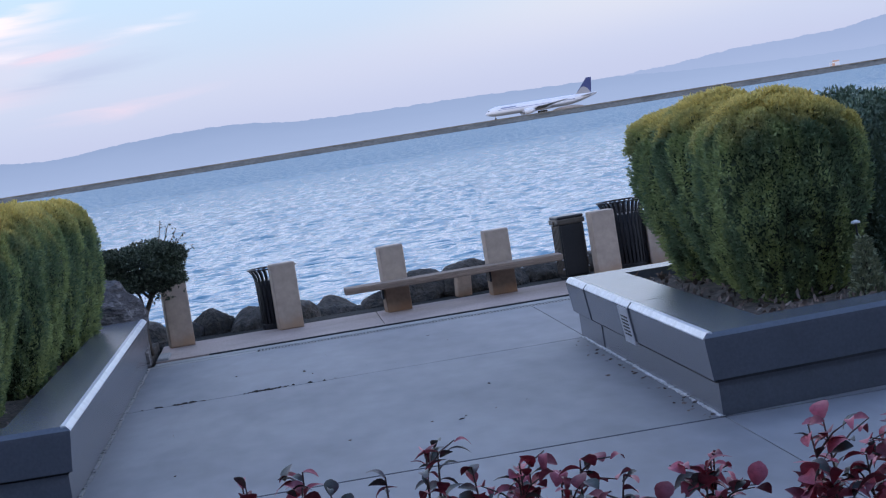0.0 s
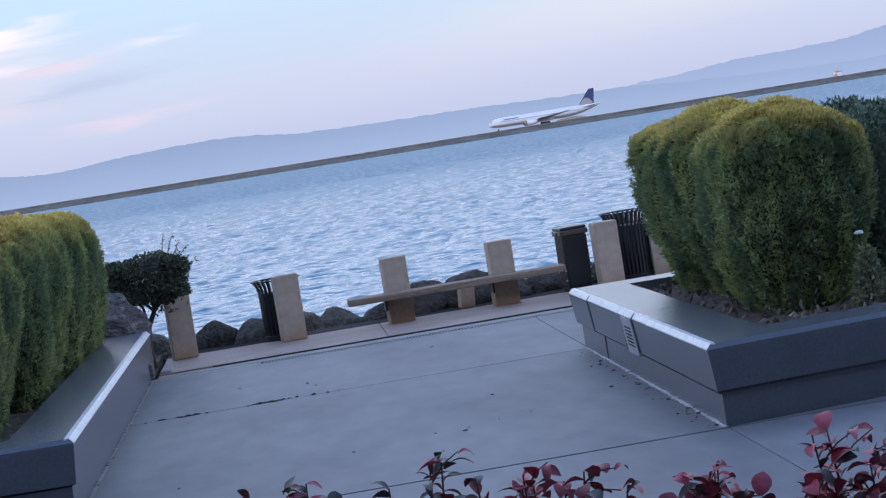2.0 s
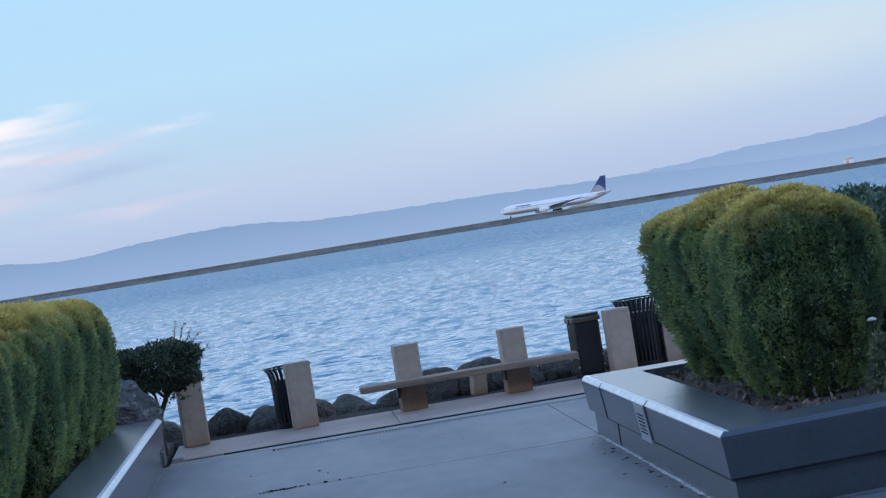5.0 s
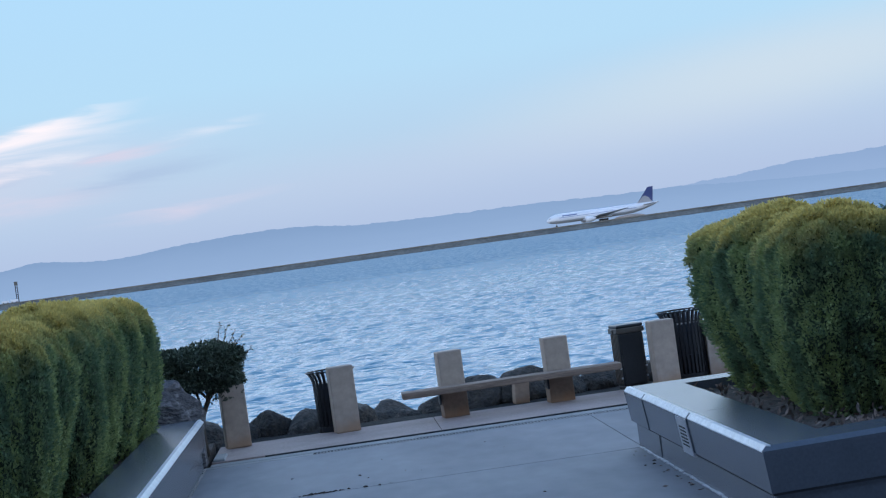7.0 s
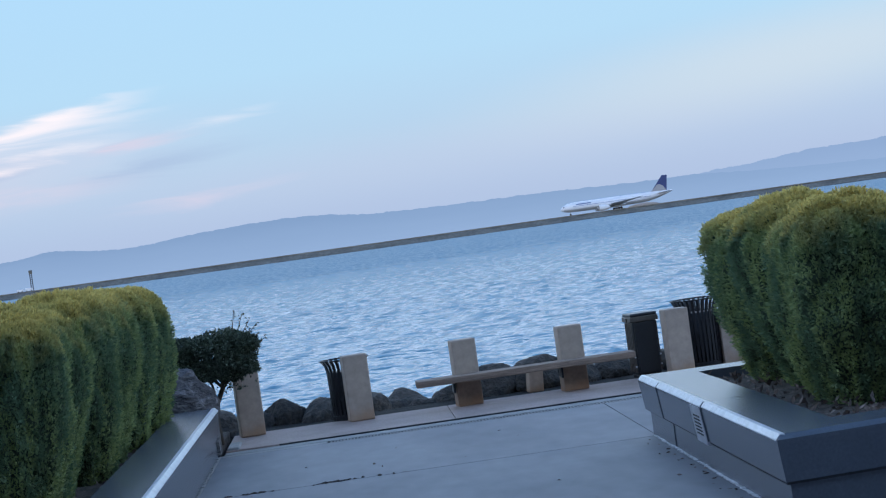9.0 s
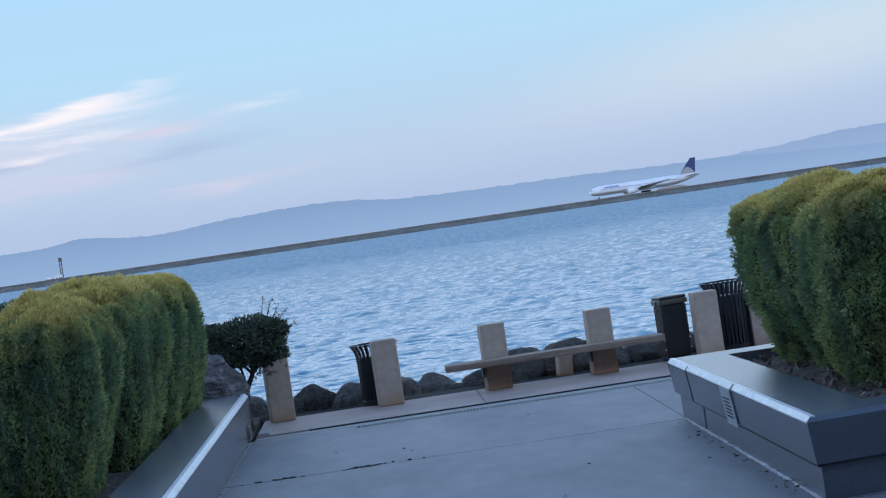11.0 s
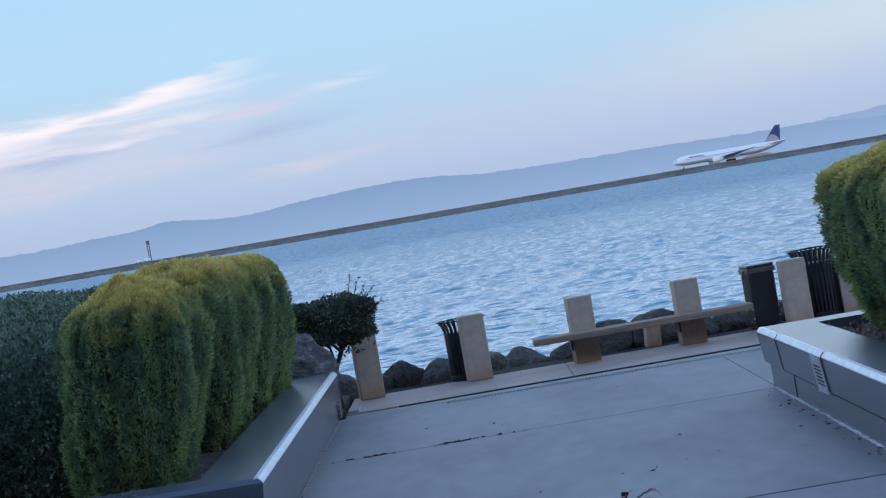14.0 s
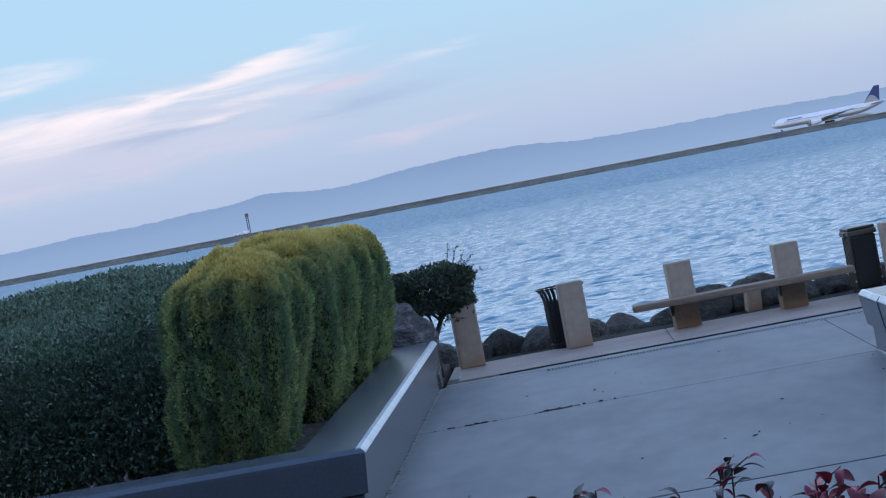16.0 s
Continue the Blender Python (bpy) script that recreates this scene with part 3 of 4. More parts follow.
def build_airliner():
    """Twin-engined wide-body airliner rolling on the runway, nose towards -x."""
    a = thing("airliner", pose(142.5, 1325, 0.81), "white wide-body airliner with dark blue tail rolling along the runway", "airplane")
    R, L, CZ = 3.1, 73.0, 5.0
    st = [(0, 0.05, -0.9), (0.6, 0.9, -0.75), (1.8, 1.75, -0.45), (4, 2.55, -0.18), (7, 3.0, 0), (10, R, 0), (50, R, 0), (56, 2.9, 0.2), (62, 2.3, 0.75), (68, 1.35, 1.55), (72, 0.6, 2.2), (73, 0.2, 2.4)]
    bm, rings = bmesh.new(), []
    for x, r, dz in st:
        rings.append([bm.verts.new((x, r * math.cos(t), CZ + dz + r * math.sin(t))) for t in [2 * math.pi * j / 24 for j in range(24)]])
    for p, q in zip(rings, rings[1:]):
        for j in range(24):
            bm.faces.new((p[j], p[(j + 1) % 24], q[(j + 1) % 24], q[j]))
    bm.faces.new(rings[0])
    bm.faces.new(rings[-1])
    bmesh.ops.recalc_face_normals(bm, faces=bm.faces[:])
    body = part("fuselage", bm, M_PLANE, a, smooth=True)
    bm, rings = bmesh.new(), []
    for x, r, dz in st[2:-1]:
        rings.append([bm.verts.new((x, (r + 0.03) * math.cos(t), CZ + dz + (r + 0.03) * math.sin(t))) for t in [math.pi * (1.14 + 0.72 * j / 12) for j in range(13)]])
    for p, q in zip(rings, rings[1:]):
        for j in range(12):
            bm.faces.new((p[j], p[j + 1], q[j + 1], q[j]))
    part("belly", bm, M_PGREY, body, "grey painted underside", smooth=True)
    part("window_row", box(8, 58, -R - 0.03, -R + 0.25, CZ + 0.35, CZ + 0.65), M_PBAR, body, "row of small cabin windows")
    part("cockpit_window", box(1.55, 2.9, -1.6, 1.6, CZ + 0.5, CZ + 0.95, 0.1), M_TYRE, body)
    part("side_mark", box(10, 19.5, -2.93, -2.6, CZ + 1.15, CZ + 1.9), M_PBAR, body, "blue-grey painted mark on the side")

    def wing(name, root, tip, mat_, yroot, ytip, zroot, ztip, th):
        bm = bmesh.new()
        vs = []
        for (x0, x1), y, z, t in ((root, yroot, zroot, th), (tip, ytip, ztip, th * 0.25)):
            vs.append([bm.verts.new(p) for p in ((x0, y, z), (x0 + (x1 - x0) * 0.35, y, z + t / 2), (x1, y, z), (x0 + (x1 - x0) * 0.35, y, z - t / 2))])
        for j in range(4):
            bm.faces.new((vs[0][j], vs[0][(j + 1) % 4], vs[1][(j + 1) % 4], vs[1][j]))
        bm.faces.new(vs[0])
        bm.faces.new(vs[1][::-1])
        bmesh.ops.recalc_face_normals(bm, faces=bm.faces[:])
        return part(name, bm, mat_, a)

    for s in (-1, 1):
        wing("wing", (25, 39.5), (47.5, 49.5), M_PGREY, s * 2.6, s * 32, CZ - 1.7, CZ + 1.1, 1.5)
        wing("tailplane", (61, 68.5), (69, 71.8), M_PLANE, s * 1.2, s * 10.7, CZ + 1.6, CZ + 2.4, 0.6)
        e = lathe([(1.3, 0), (1.75, 0.15), (1.95, 1.5), (1.85, 3.6), (1.35, 5.6), (0.9, 6.6), (0.4, 7.2)], 20)
        bmesh.ops.transform(e, matrix=pose(23.5, s * 9.8, CZ - 2.75, 0, 90, 0), verts=e.verts[:])
        eng = part("engine", e, M_PLANE, a, smooth=True)
        i = lathe([(1.25, -0.02), (1.2, -0.06)], 20)
        bmesh.ops.transform(i, matrix=pose(23.5, s * 9.8, CZ - 2.75, 0, 90, 0), verts=i.verts[:])
        part("intake", i, M_TYRE, eng)
        part("pylon", box(25.5, 32, s * 9.8 - 0.25, s * 9.8 + 0.25, CZ - 1.6, CZ - 0.7, 0.1), M_PLANE, eng)
        part("gear_leg", box(36.3, 36.8, s * 5.2 - 0.25, s * 5.2 + 0.25, 0.7, CZ - 1.6), M_PGREY, a)
        for x in (34.8, 36.5, 38.2):
            for y in (-0.7, 0.7):
                w = lathe([(0.3, -0.25), (0.66, -0.22), (0.7, 0), (0.66, 0.22), (0.3, 0.25)], 14)
                bmesh.ops.transform(w, matrix=pose(x, s * 5.2 + y, 0.68, 90, 0, 0), verts=w.verts[:])
                part("wheel", w, M_TYRE, a)
    part("nose_leg", box(5.9, 6.2, -0.15, 0.15, 0.5, CZ - 2.4), M_PGREY, a)
    for y in (-0.4, 0.4):
        w = lathe([(0.25, -0.18), (0.53, -0.15), (0.55, 0), (0.53, 0.15), (0.25, 0.18)], 14)
        bmesh.ops.transform(w, matrix=pose(6, y, 0.54, 90, 0, 0), verts=w.verts[:])
        part("wheel", w, M_TYRE, a)
    part("wing_box", box(23, 42, -2.6, 2.6, CZ - 3.4, CZ - 1.6, 0.7, 2), M_PGREY, a, smooth=True)

    def fin(name, pts, t, m, parent, label=""):
        bm = bmesh.new()
        lo = [bm.verts.new((x, -t, z)) for x, z in pts]
        hi = [bm.verts.new((x, t, z)) for x, z in pts]
        bm.faces.new(lo)
        bm.faces.new(hi[::-1])
        for j in range(len(pts)):
            bm.faces.new((lo[j], hi[j], hi[(j + 1) % len(pts)], lo[(j + 1) % len(pts)]))
        bmesh.ops.recalc_face_normals(bm, faces=bm.faces[:])
        return part(name, bm, m, parent, label)

    f = fin("fin", [(57.5, CZ + 2.7), (59.5, CZ + 3.2), (67.2, CZ + 12.6), (70.6, CZ + 12.6), (69.2, CZ + 2.5)], 0.3, M_PBLUE, a, "dark blue tail fin")
    fin("fin_emblem", [(58.8, CZ + 2.9), (60.2, CZ + 3.9), (63.3, CZ + 7.0), (65.2, CZ + 7.2), (67.3, CZ + 5.8), (68.9, CZ + 3.2), (68.9, CZ + 2.6)], 0.33, M_PGOLD, f, "pale gold curved emblem")


build_airliner()


def far_small_things():
    m = thing("approach_mast", pose(-192, 1302, 0.8), "slim dark lattice mast beside the runway", "mast")
    legs = [box(x - 0.14, x + 0.14, y - 0.14, y + 0.14, 0, 12.6) for x in (-0.6, 0.6) for y in (-0.6, 0.6)]
    bars = [box(-0.6, 0.6, -0.72, -0.55, z, z + 0.25) for z in np.arange(1, 12.5, 1.2)]
    part("mast_frame", joined(legs + bars), M_TYRE, m)
    part("mast_head", box(-1.0, 1.0, -0.8, 0.8, 10.4, 12.8, 0.1), M_SEAWALL, m)
    for x, w, h in ((-199, 4.2, 1.5), (-193.5, 4.5, 1.8)):
        v = thing("service_van", pose(x, 1297.5, 0.8), "small white airfield service vehicle by the mast", "vehicle", "airfield vehicles")
        part("van_body", box(-w / 2, w / 2, -1, 1, 0.35, h + 0.3, 0.25, 2), M_PLANE, v)
        for sx in (-1, 1):
            for sy in (-0.9, 0.9):
                wh = lathe([(0.2, -0.12), (0.36, -0.1), (0.36, 0.1), (0.2, 0.12)], 12)
                bmesh.ops.transform(wh, matrix=pose(sx * w * 0.3, sy, 0.36, 90, 0, 0), verts=wh.verts[:])
                part("wheel", wh, M_TYRE, v)
    s = thing("airfield_shed", pose(366, 1305, 0.8), "small orange and white airfield equipment shed", "shed")
    part("shed_wall", box(-2.6, 2.6, -2, 2, 0, 2.6), M_PLANE, s)
    part("shed_door", box(-2.2, -0.4, -2.05, -1.9, 0.1, 1.9), M_ORANGE, s)
    part("shed_roof", box(-1.0, 2.8, -2.2, 2.2, 2.6, 3.6, 0.2), M_ORANGE, s)
    d = thing("earth_mound", pose(194, 1312, 0.7), "low mound of pale orange earth by the runway", "mound")
    bm = lathe([(11, 0), (8.5, 1.0), (5, 1.7), (1, 2.0)], 18, 1.0, 0.4)
    part("mound_body", bm, M_EARTH, d, smooth=True)


far_small_things()

# ---- plaza ground ----
tagged(part("ground", box(-40, 40, -30, 30.35, -3.6, -0.13), M_SOIL), "packed earth below the paving", "ground", kind="structure")
shore = bmesh.new()
rows = [(30.36, -0.35), (32, -0.9), (35, -2.4), (40, -3.8), (60, -4.5)]
sv = [[shore.verts.new((x, y, z)) for x in (-60, 60)] for y, z in rows]
for p, q in zip(sv, sv[1:]):
    shore.faces.new((p[0], p[1], q[1], q[0]))
tagged(part("shore_slope", shore, M_SHORE), "dark silty slope under the riprap", "shore", kind="structure")

pavement = thing("pavement", pose(0, 0, 0), "grey broom-finished concrete plaza slabs with sawn joints", "pavement", kind="structure")
COLS, ROWS_Y = (-13.0, -6.6, -1.95, 3.10, 8.2, 13.0), (-1.6, 2.2, 8.6, 15.42, 22.3, 26.84)
for x0, x1 in zip(COLS, COLS[1:]):
    for y0, y1 in zip(ROWS_Y, ROWS_Y[1:]):
        g0, g1 = (0.024 if y == 15.42 else 0.012 for y in (y0, y1))
        part("slab", box(x0 + 0.004, x1 - 0.004, y0 + g0, y1 - g1, -0.12, 0.0, 0.003), M_CONC, pavement)
part("joint_filler", box(-13, 13, -1.6, 26.74, -0.12, -0.012), M_DARK, pavement, "dark joint filler")

prom = thing("promenade", pose(0, 0, 0), "red-tinted concrete promenade strip at the water's edge", "promenade", kind="structure")
part("kerb_band", box(-1.86, 13, 27.115, 27.455, -0.12, 0.002, 0.008), M_KERB, prom, "grey concrete edge band")
for x0, x1 in zip((-1.86, 1.2, 4.3, 7.4, 10.4), (1.2, 4.3, 7.4, 10.4, 13.0)):
    part("strip_slab", box(x0 + 0.004, x1 - 0.004, 27.50, 29.72, -0.3, 0.022, 0.006), M_RED, prom)
tagged(part("shore_ledge", box(-1.86, 13, 29.725, 30.5, -0.5, 0.02, 0.01), M_SHORE), "dark gravelly ledge between promenade and boulders", "ledge", kind="structure")
# raised dark strip carries the shade of the paving step in its colour
part("strip_joint_shade", box(-1.15, 13, 27.46, 27.497, -0.12, 0.019), M_DARK, prom, "dark joint strip raised to carry the step's shade along the paving edge")

part("end_block", box(-1.84, -1.68, 27.53, 28.3, -0.1, 0.055, 0.015), M_KERB, prom, "short pale concrete end block")

drain = thing("trench_drain", pose(0, 0, 0), "slotted iron trench drain across the plaza", "drain", kind="structure")
part("channel", box(-0.5, 4.6, 26.86, 27.08, -0.12, -0.05), M_DARK, drain)
for y in (26.845, 27.095):
    part("rail", box(-0.5, 4.6, y - 0.015, y + 0.012, -0.12, 0.001), M_KERB, drain)
bar = bpy.data.meshes.new("grate_bar")
bm = box(-0.011, 0.011, 26.862, 27.078, -0.05, -0.001)
bm.to_mesh(bar)
bm.free()
for k in range(118):
    b = link("grate_bar", bar, M_KERB, drain)
    b.location.x = -0.46 + k * 0.043
part("kerb_end", box(4.61, 13, 26.84, 27.10, -0.12, 0.0), M_KERB, drain)
part("kerb_end", box(-13, -0.51, 26.84, 27.10, -0.12, 0.0), M_KERB, drain)

# ---- planters ----
CAP = [(0.04, 0.285), (0.075, 0.585), (0.075, 0.612), (0.04, 0.65), (-0.50, 0.65), (-0.50, 0.285)]
PLINTH = [(0.0, 0.0), (0.0, 0.264), (-0.42, 0.264), (-0.42, 0.0)]
GAP_SHADE = [(0.032, 0.265), (0.032, 0.284), (-0.40, 0.284), (-0.40, 0.265)]
EDGE = [(0.0775, 0.604), (0.0775, 0.613), (0.0415, 0.6525), (0.004, 0.6525), (0.004, 0.64), (0.05, 0.60)]


def caulk(path, seed):
    """A crumbling white bead of sealant along a wall's foot."""
    rng = random.Random(seed)
    (x0, y0), (x1, y1) = path
    n = int(math.hypot(x1 - x0, y1 - y0) / 0.09)
    parts = []
    for k in range(n):
        if rng.random() < 0.06:
            continue
        f = (k + 0.5) / n
        w = rng.uniform(0.008, 0.022)
        b = box(-w, w, -0.05, 0.05, 0.0, rng.uniform(0.005, 0.016), 0.003)
        bmesh.ops.transform(b, matrix=pose(x0 + (x1 - x0) * f, y0 + (y1 - y0) * f, 0.001, 0, 0, rng.uniform(-14, 14)), verts=b.verts[:])
        parts.append(b)
    return joined(parts)


def mulch(name, x0, x1, y0, y1, z, parent, seed):
    rng = np.random.default_rng(seed)
    nx, ny = 60, 50
    X, Y = np.meshgrid(np.linspace(x0, x1, nx), np.linspace(y0, y1, ny), indexing="ij")
    Z = z + rng.normal(0, 0.012, X.shape) + 0.04 * np.sin(X * 2.1 + seed) * np.sin(Y * 1.7)
    i = (np.arange(nx - 1)[:, None] * ny + np.arange(ny - 1)[None, :]).reshape(-1, 1)
    link(name, raw_mesh(name, np.stack([X, Y, Z], -1).reshape(-1, 3), i + np.array([[0, ny, ny + 1, 1]])), M_SOIL, parent, "dark bark mulch")
    n = 2600
    pos = np.stack([rng.uniform(x0, x1, n), rng.uniform(y0, y1, n), np.full(n, z + 0.015)], 1)
    chips = leaf_mesh("bark_chip_litter", pos, rng.normal(0, 0.6, (n, 3)), rng, 0.09, 0.035, 0.15, 0.3)
    ob = link("bark_chip_litter", chips, M_CHIP, parent, "scattered bark chips and dry leaves")
    tagged(ob, kind="stuff")


def build_right_planter():
    p = thing("planter", pose(0, 0, 0), "grey painted concrete raised planter with overhanging cap and step light", "planter", "planters")
    X, YN, YF = 3.09, 15.44, 22.42
    far, corner, near, end = (11.0, 22.42), (X, YF), (X, YN), (11.0, 16.5)
    A, B = X - 0.016, X - 0.008
    for path, edge in (([far, (A, YF), (A, 21.24)], [(A, YF + 0.04), (A, 21.24)]), ([(B, 21.226), (B, 18.642)],) * 2, ([(X, 18.62), near, (6.5, YN + (6.5 - X) * 0.1414)], [(X, 18.62), (X, YN - 0.05)]),
                       ([(6.515, YN + (6.515 - X) * 0.1414), end], None)):
        cap = part("cap_block", sweep(path, CAP), M_PAINT, p)
        if edge:
            part("worn_glint_edge", sweep(edge, EDGE), M_WORN_GLINT, cap, "worn cap edge, paled to carry its sky glint")
    for path in ([far, (B, YF), (B, 20.92)], [(X, 20.906), near, end]):
        part("plinth_block", sweep(path, PLINTH), M_PAINT, p)
    # dark strip under the cap: the groove's shadow line put in as colour
    part("cap_joint_shade", sweep([far, corner, near, end], GAP_SHADE), M_DARK, p, "dark joint strip carrying the shadow line under the cap")
    part("sealant", caulk([(X - 0.012, 22.3), (X - 0.012, YN)], 3), M_CAULK, p, "crumbling white sealant bead")["kind"] = "stuff"
    # louvre plate on the sloping face of the cap
    def slope(z):
        return X - 0.048 - (z - 0.285) * 0.117

    def plate(y0, y1, z0, z1, proud, deep):
        bm = bmesh.new()
        rows = [[bm.verts.new((slope(z) + d, y, z)) for y, d in ((y0, -proud), (y1, -proud), (y1, deep), (y0, deep))] for z in (z0, z1)]
        bm.faces.new(rows[0])
        bm.faces.new(rows[1])
        for k in range(4):
            bm.faces.new((rows[0][k], rows[0][(k + 1) % 4], rows[1][(k + 1) % 4], rows[1][k]))
        bmesh.ops.recalc_face_normals(bm, faces=bm.faces[:])
        return bm

    v = part("step_light", plate(18.665, 19.2, 0.25, 0.595, 0.007, 0.03), M_VENT, p, "louvred metal step light")
    # dark bars on the plate stand for the shaded slots between slats
    for k in range(6):
        z = 0.335 + k * 0.034
        part("louvre_slot_shade", plate(18.76, 19.1, z - 0.008, z + 0.008, 0.0095, 0.0), M_DARK, v)
    mulch("mulch", X + 0.42, 10.5, YN + 0.5, YF - 0.45, 0.56, p, 5)


def build_left_planter():
    p = thing("planter", pose(0, 0, 0), "grey painted concrete raised planter wall with mitred cap", "planter", "planters")
    X, YN, YF = -1.92, 16.42, 26.85
    end, near, far, ret = (-11.0, 17.05), (X, YN), (X, YF), (-2.6, 26.85)
    path = [end, near, far, ret]
    cap = part("cap_block", sweep(path, CAP), M_PAINT, p)
    part("worn_glint_edge", sweep([(X, YN - 0.05), (X, YF + 0.04)], EDGE), M_WORN_GLINT, cap, "worn cap edge, paled to carry its sky glint")
    part("plinth_block", sweep(path, PLINTH), M_PAINT, p)
    part("cap_joint_shade", sweep(path, [(min(d, -0.02), z) for d, z in GAP_SHADE]), M_DARK, p, "dark joint strip carrying the shadow line under the cap")
    part("return_wall", box(-2.7, X + 0.03, YF + 0.09, 27.45, 0.0, 0.52, 0.03), M_LAVA, p, "low dark rough stone return wall")
    part("sealant", caulk([(X + 0.012, YN), (X + 0.012, YF)], 9), M_KERB, p, "crumbling grey sealant bead")["kind"] = "stuff"
    mulch("mulch", -10.5, X - 0.42, YN + 0.45, YF - 0.3, 0.50, p, 6)


build_right_planter()
build_left_planter()
tagged(part("planting_bed", box(-13, -1.95, 27.1, 30.3, -0.12, 0.06, 0.02), M_SOIL), "dark bare soil bed beside the promenade", "planting bed", kind="structure")


# ---- hedges ----
def bulges(p, seeds, stretch):
    """Rounded bulges with creases between, one round each seed: 1 on a bulge, 0 in a crease."""
    q, sd = p * stretch, seeds * stretch
    d = np.full(len(p), 9.0)
    e = np.full(len(p), 9.0)
    for c in sd:
        k = ((q - c) ** 2).sum(1)
        e = np.where(k < d, d, np.minimum(e, k))
        d = np.minimum(d, k)
    d, e = np.sqrt(d), np.sqrt(e)
    return np.sqrt(np.clip((e - d) / (e + 1e-6), 0, 1))


def juniper(seed, rx, ry, h, foot, lean=0.0, dome=0.62, square=3.0, crown=2.7, n=62000):
    """One clipped juniper: upright rolls of foliage with dark creases, feathery sprays all over; origin at its foot."""
    rng = np.random.default_rng(seed)
    ph = rng.uniform(0, 6.28, 6)

    def base(th, v):
        body = foot + (1 - foot) * np.sin(np.clip(v / 0.6, 0, 1) * math.pi / 2)
        top = np.sqrt(np.clip(1 - np.clip((v - dome) / (1 - dome), 0, 1) ** crown, 0, 1))
        sq = 1 / (np.abs(np.cos(th)) ** square + np.abs(np.sin(th)) ** square) ** (1 / square)
        r = body * top * sq * (1 + 0.04 * np.sin(2 * th + ph[0] + 2 * v) + 0.03 * np.sin(5 * v + ph[1] + th))
        return np.stack([rx * r * np.cos(th) - lean * (1 - np.clip(v / 0.7, 0, 1)) ** 1.2, ry * r * np.sin(th), h * v * (1 + 0.025 * np.sin(th + ph[2]))], -1)

    roll_seeds = base(rng.uniform(0, 6.283, 44), rng.uniform(0.05, 1.0, 44))
    tuft_seeds = base(rng.uniform(0, 6.283, 420), rng.uniform(0, 1, 420))

    def shape(th, v):
        p = base(th, v)
        out = p - np.array([0, 0, 0.5 * h]) * np.clip(v, 0.2, 1)[:, None] - np.array([0, 0, 0.35 * h]) * (v > 0)[:, None]
        out[:, 2] = np.where(v > dome, np.clip(out[:, 2], 0, 9), 0.0)
        out /= np.linalg.norm(out, axis=1)[:, None] + 1e-6
        big, small = bulges(p, roll_seeds, np.array([1, 1, 0.36])), bulges(p, tuft_seeds, np.array([1, 1, 0.6]))
        return p + out * (0.15 * (big - 0.75) + 0.055 * (small - 0.6))[:, None], out

    nt, nv = 72, 44
    th, v = np.meshgrid(np.linspace(0, 2 * math.pi, nt, endpoint=False), np.linspace(0, 1, nv), indexing="ij")
    core = shape(th.ravel(), v.ravel())[0] * np.array([0.95, 0.95, 0.975])
    i = np.arange(nt)[:, None]
    j = np.arange(nv - 1)[None, :]
    a, b = (i * nv + j).reshape(-1, 1), (((i + 1) % nt) * nv + j).reshape(-1, 1)
    cm = raw_mesh("inner_mass", core.reshape(-1, 3), np.concatenate([a, b, b + 1, a + 1], 1))
    th, v = rng.uniform(0, 2 * math.pi, n), rng.uniform(0.0, 1.0, n)
    m = n // 3
    v[:m] = 1 - 0.26 * rng.uniform(0, 1, m) ** 1.1
    pos, out = shape(th, v)
    pos = pos - out * rng.uniform(-0.02, 0.045, n)[:, None]
    lm = leaf_mesh("foliage", pos, out * 0.6, rng, 0.046, 0.019, 0.45, 0.42, 0.7)
    return cm, lm


JUN = [juniper(20 + k, 0.66, 0.80, 1.85, 0.78, 0.16, 0.60, 3.0, 3.2) for k in range(6)] + [juniper(30 + k, 0.66, 0.80, 1.85, 0.56, 0.0, 0.66, 3.4, 3.6) for k in range(3)]


def place_juniper(x, y, z, sx, sy, sz, rz, k, label, group):
    t = thing("juniper", pose(x, y, z, 0, 0, rz), label, "shrub", group)
    t.scale = (sx, sy, sz)
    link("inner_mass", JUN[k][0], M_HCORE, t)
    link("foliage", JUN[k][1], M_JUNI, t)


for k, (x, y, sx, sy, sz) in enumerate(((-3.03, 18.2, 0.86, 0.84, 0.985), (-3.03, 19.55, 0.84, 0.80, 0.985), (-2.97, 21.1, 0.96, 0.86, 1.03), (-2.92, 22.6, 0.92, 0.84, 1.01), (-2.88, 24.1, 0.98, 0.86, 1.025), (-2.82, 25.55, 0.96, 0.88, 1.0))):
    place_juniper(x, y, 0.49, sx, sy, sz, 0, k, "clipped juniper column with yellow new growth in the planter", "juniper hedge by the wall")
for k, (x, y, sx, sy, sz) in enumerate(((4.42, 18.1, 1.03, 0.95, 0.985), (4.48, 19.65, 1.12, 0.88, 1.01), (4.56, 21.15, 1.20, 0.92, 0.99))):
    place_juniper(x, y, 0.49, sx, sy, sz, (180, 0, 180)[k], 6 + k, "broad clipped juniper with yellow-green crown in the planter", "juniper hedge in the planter")


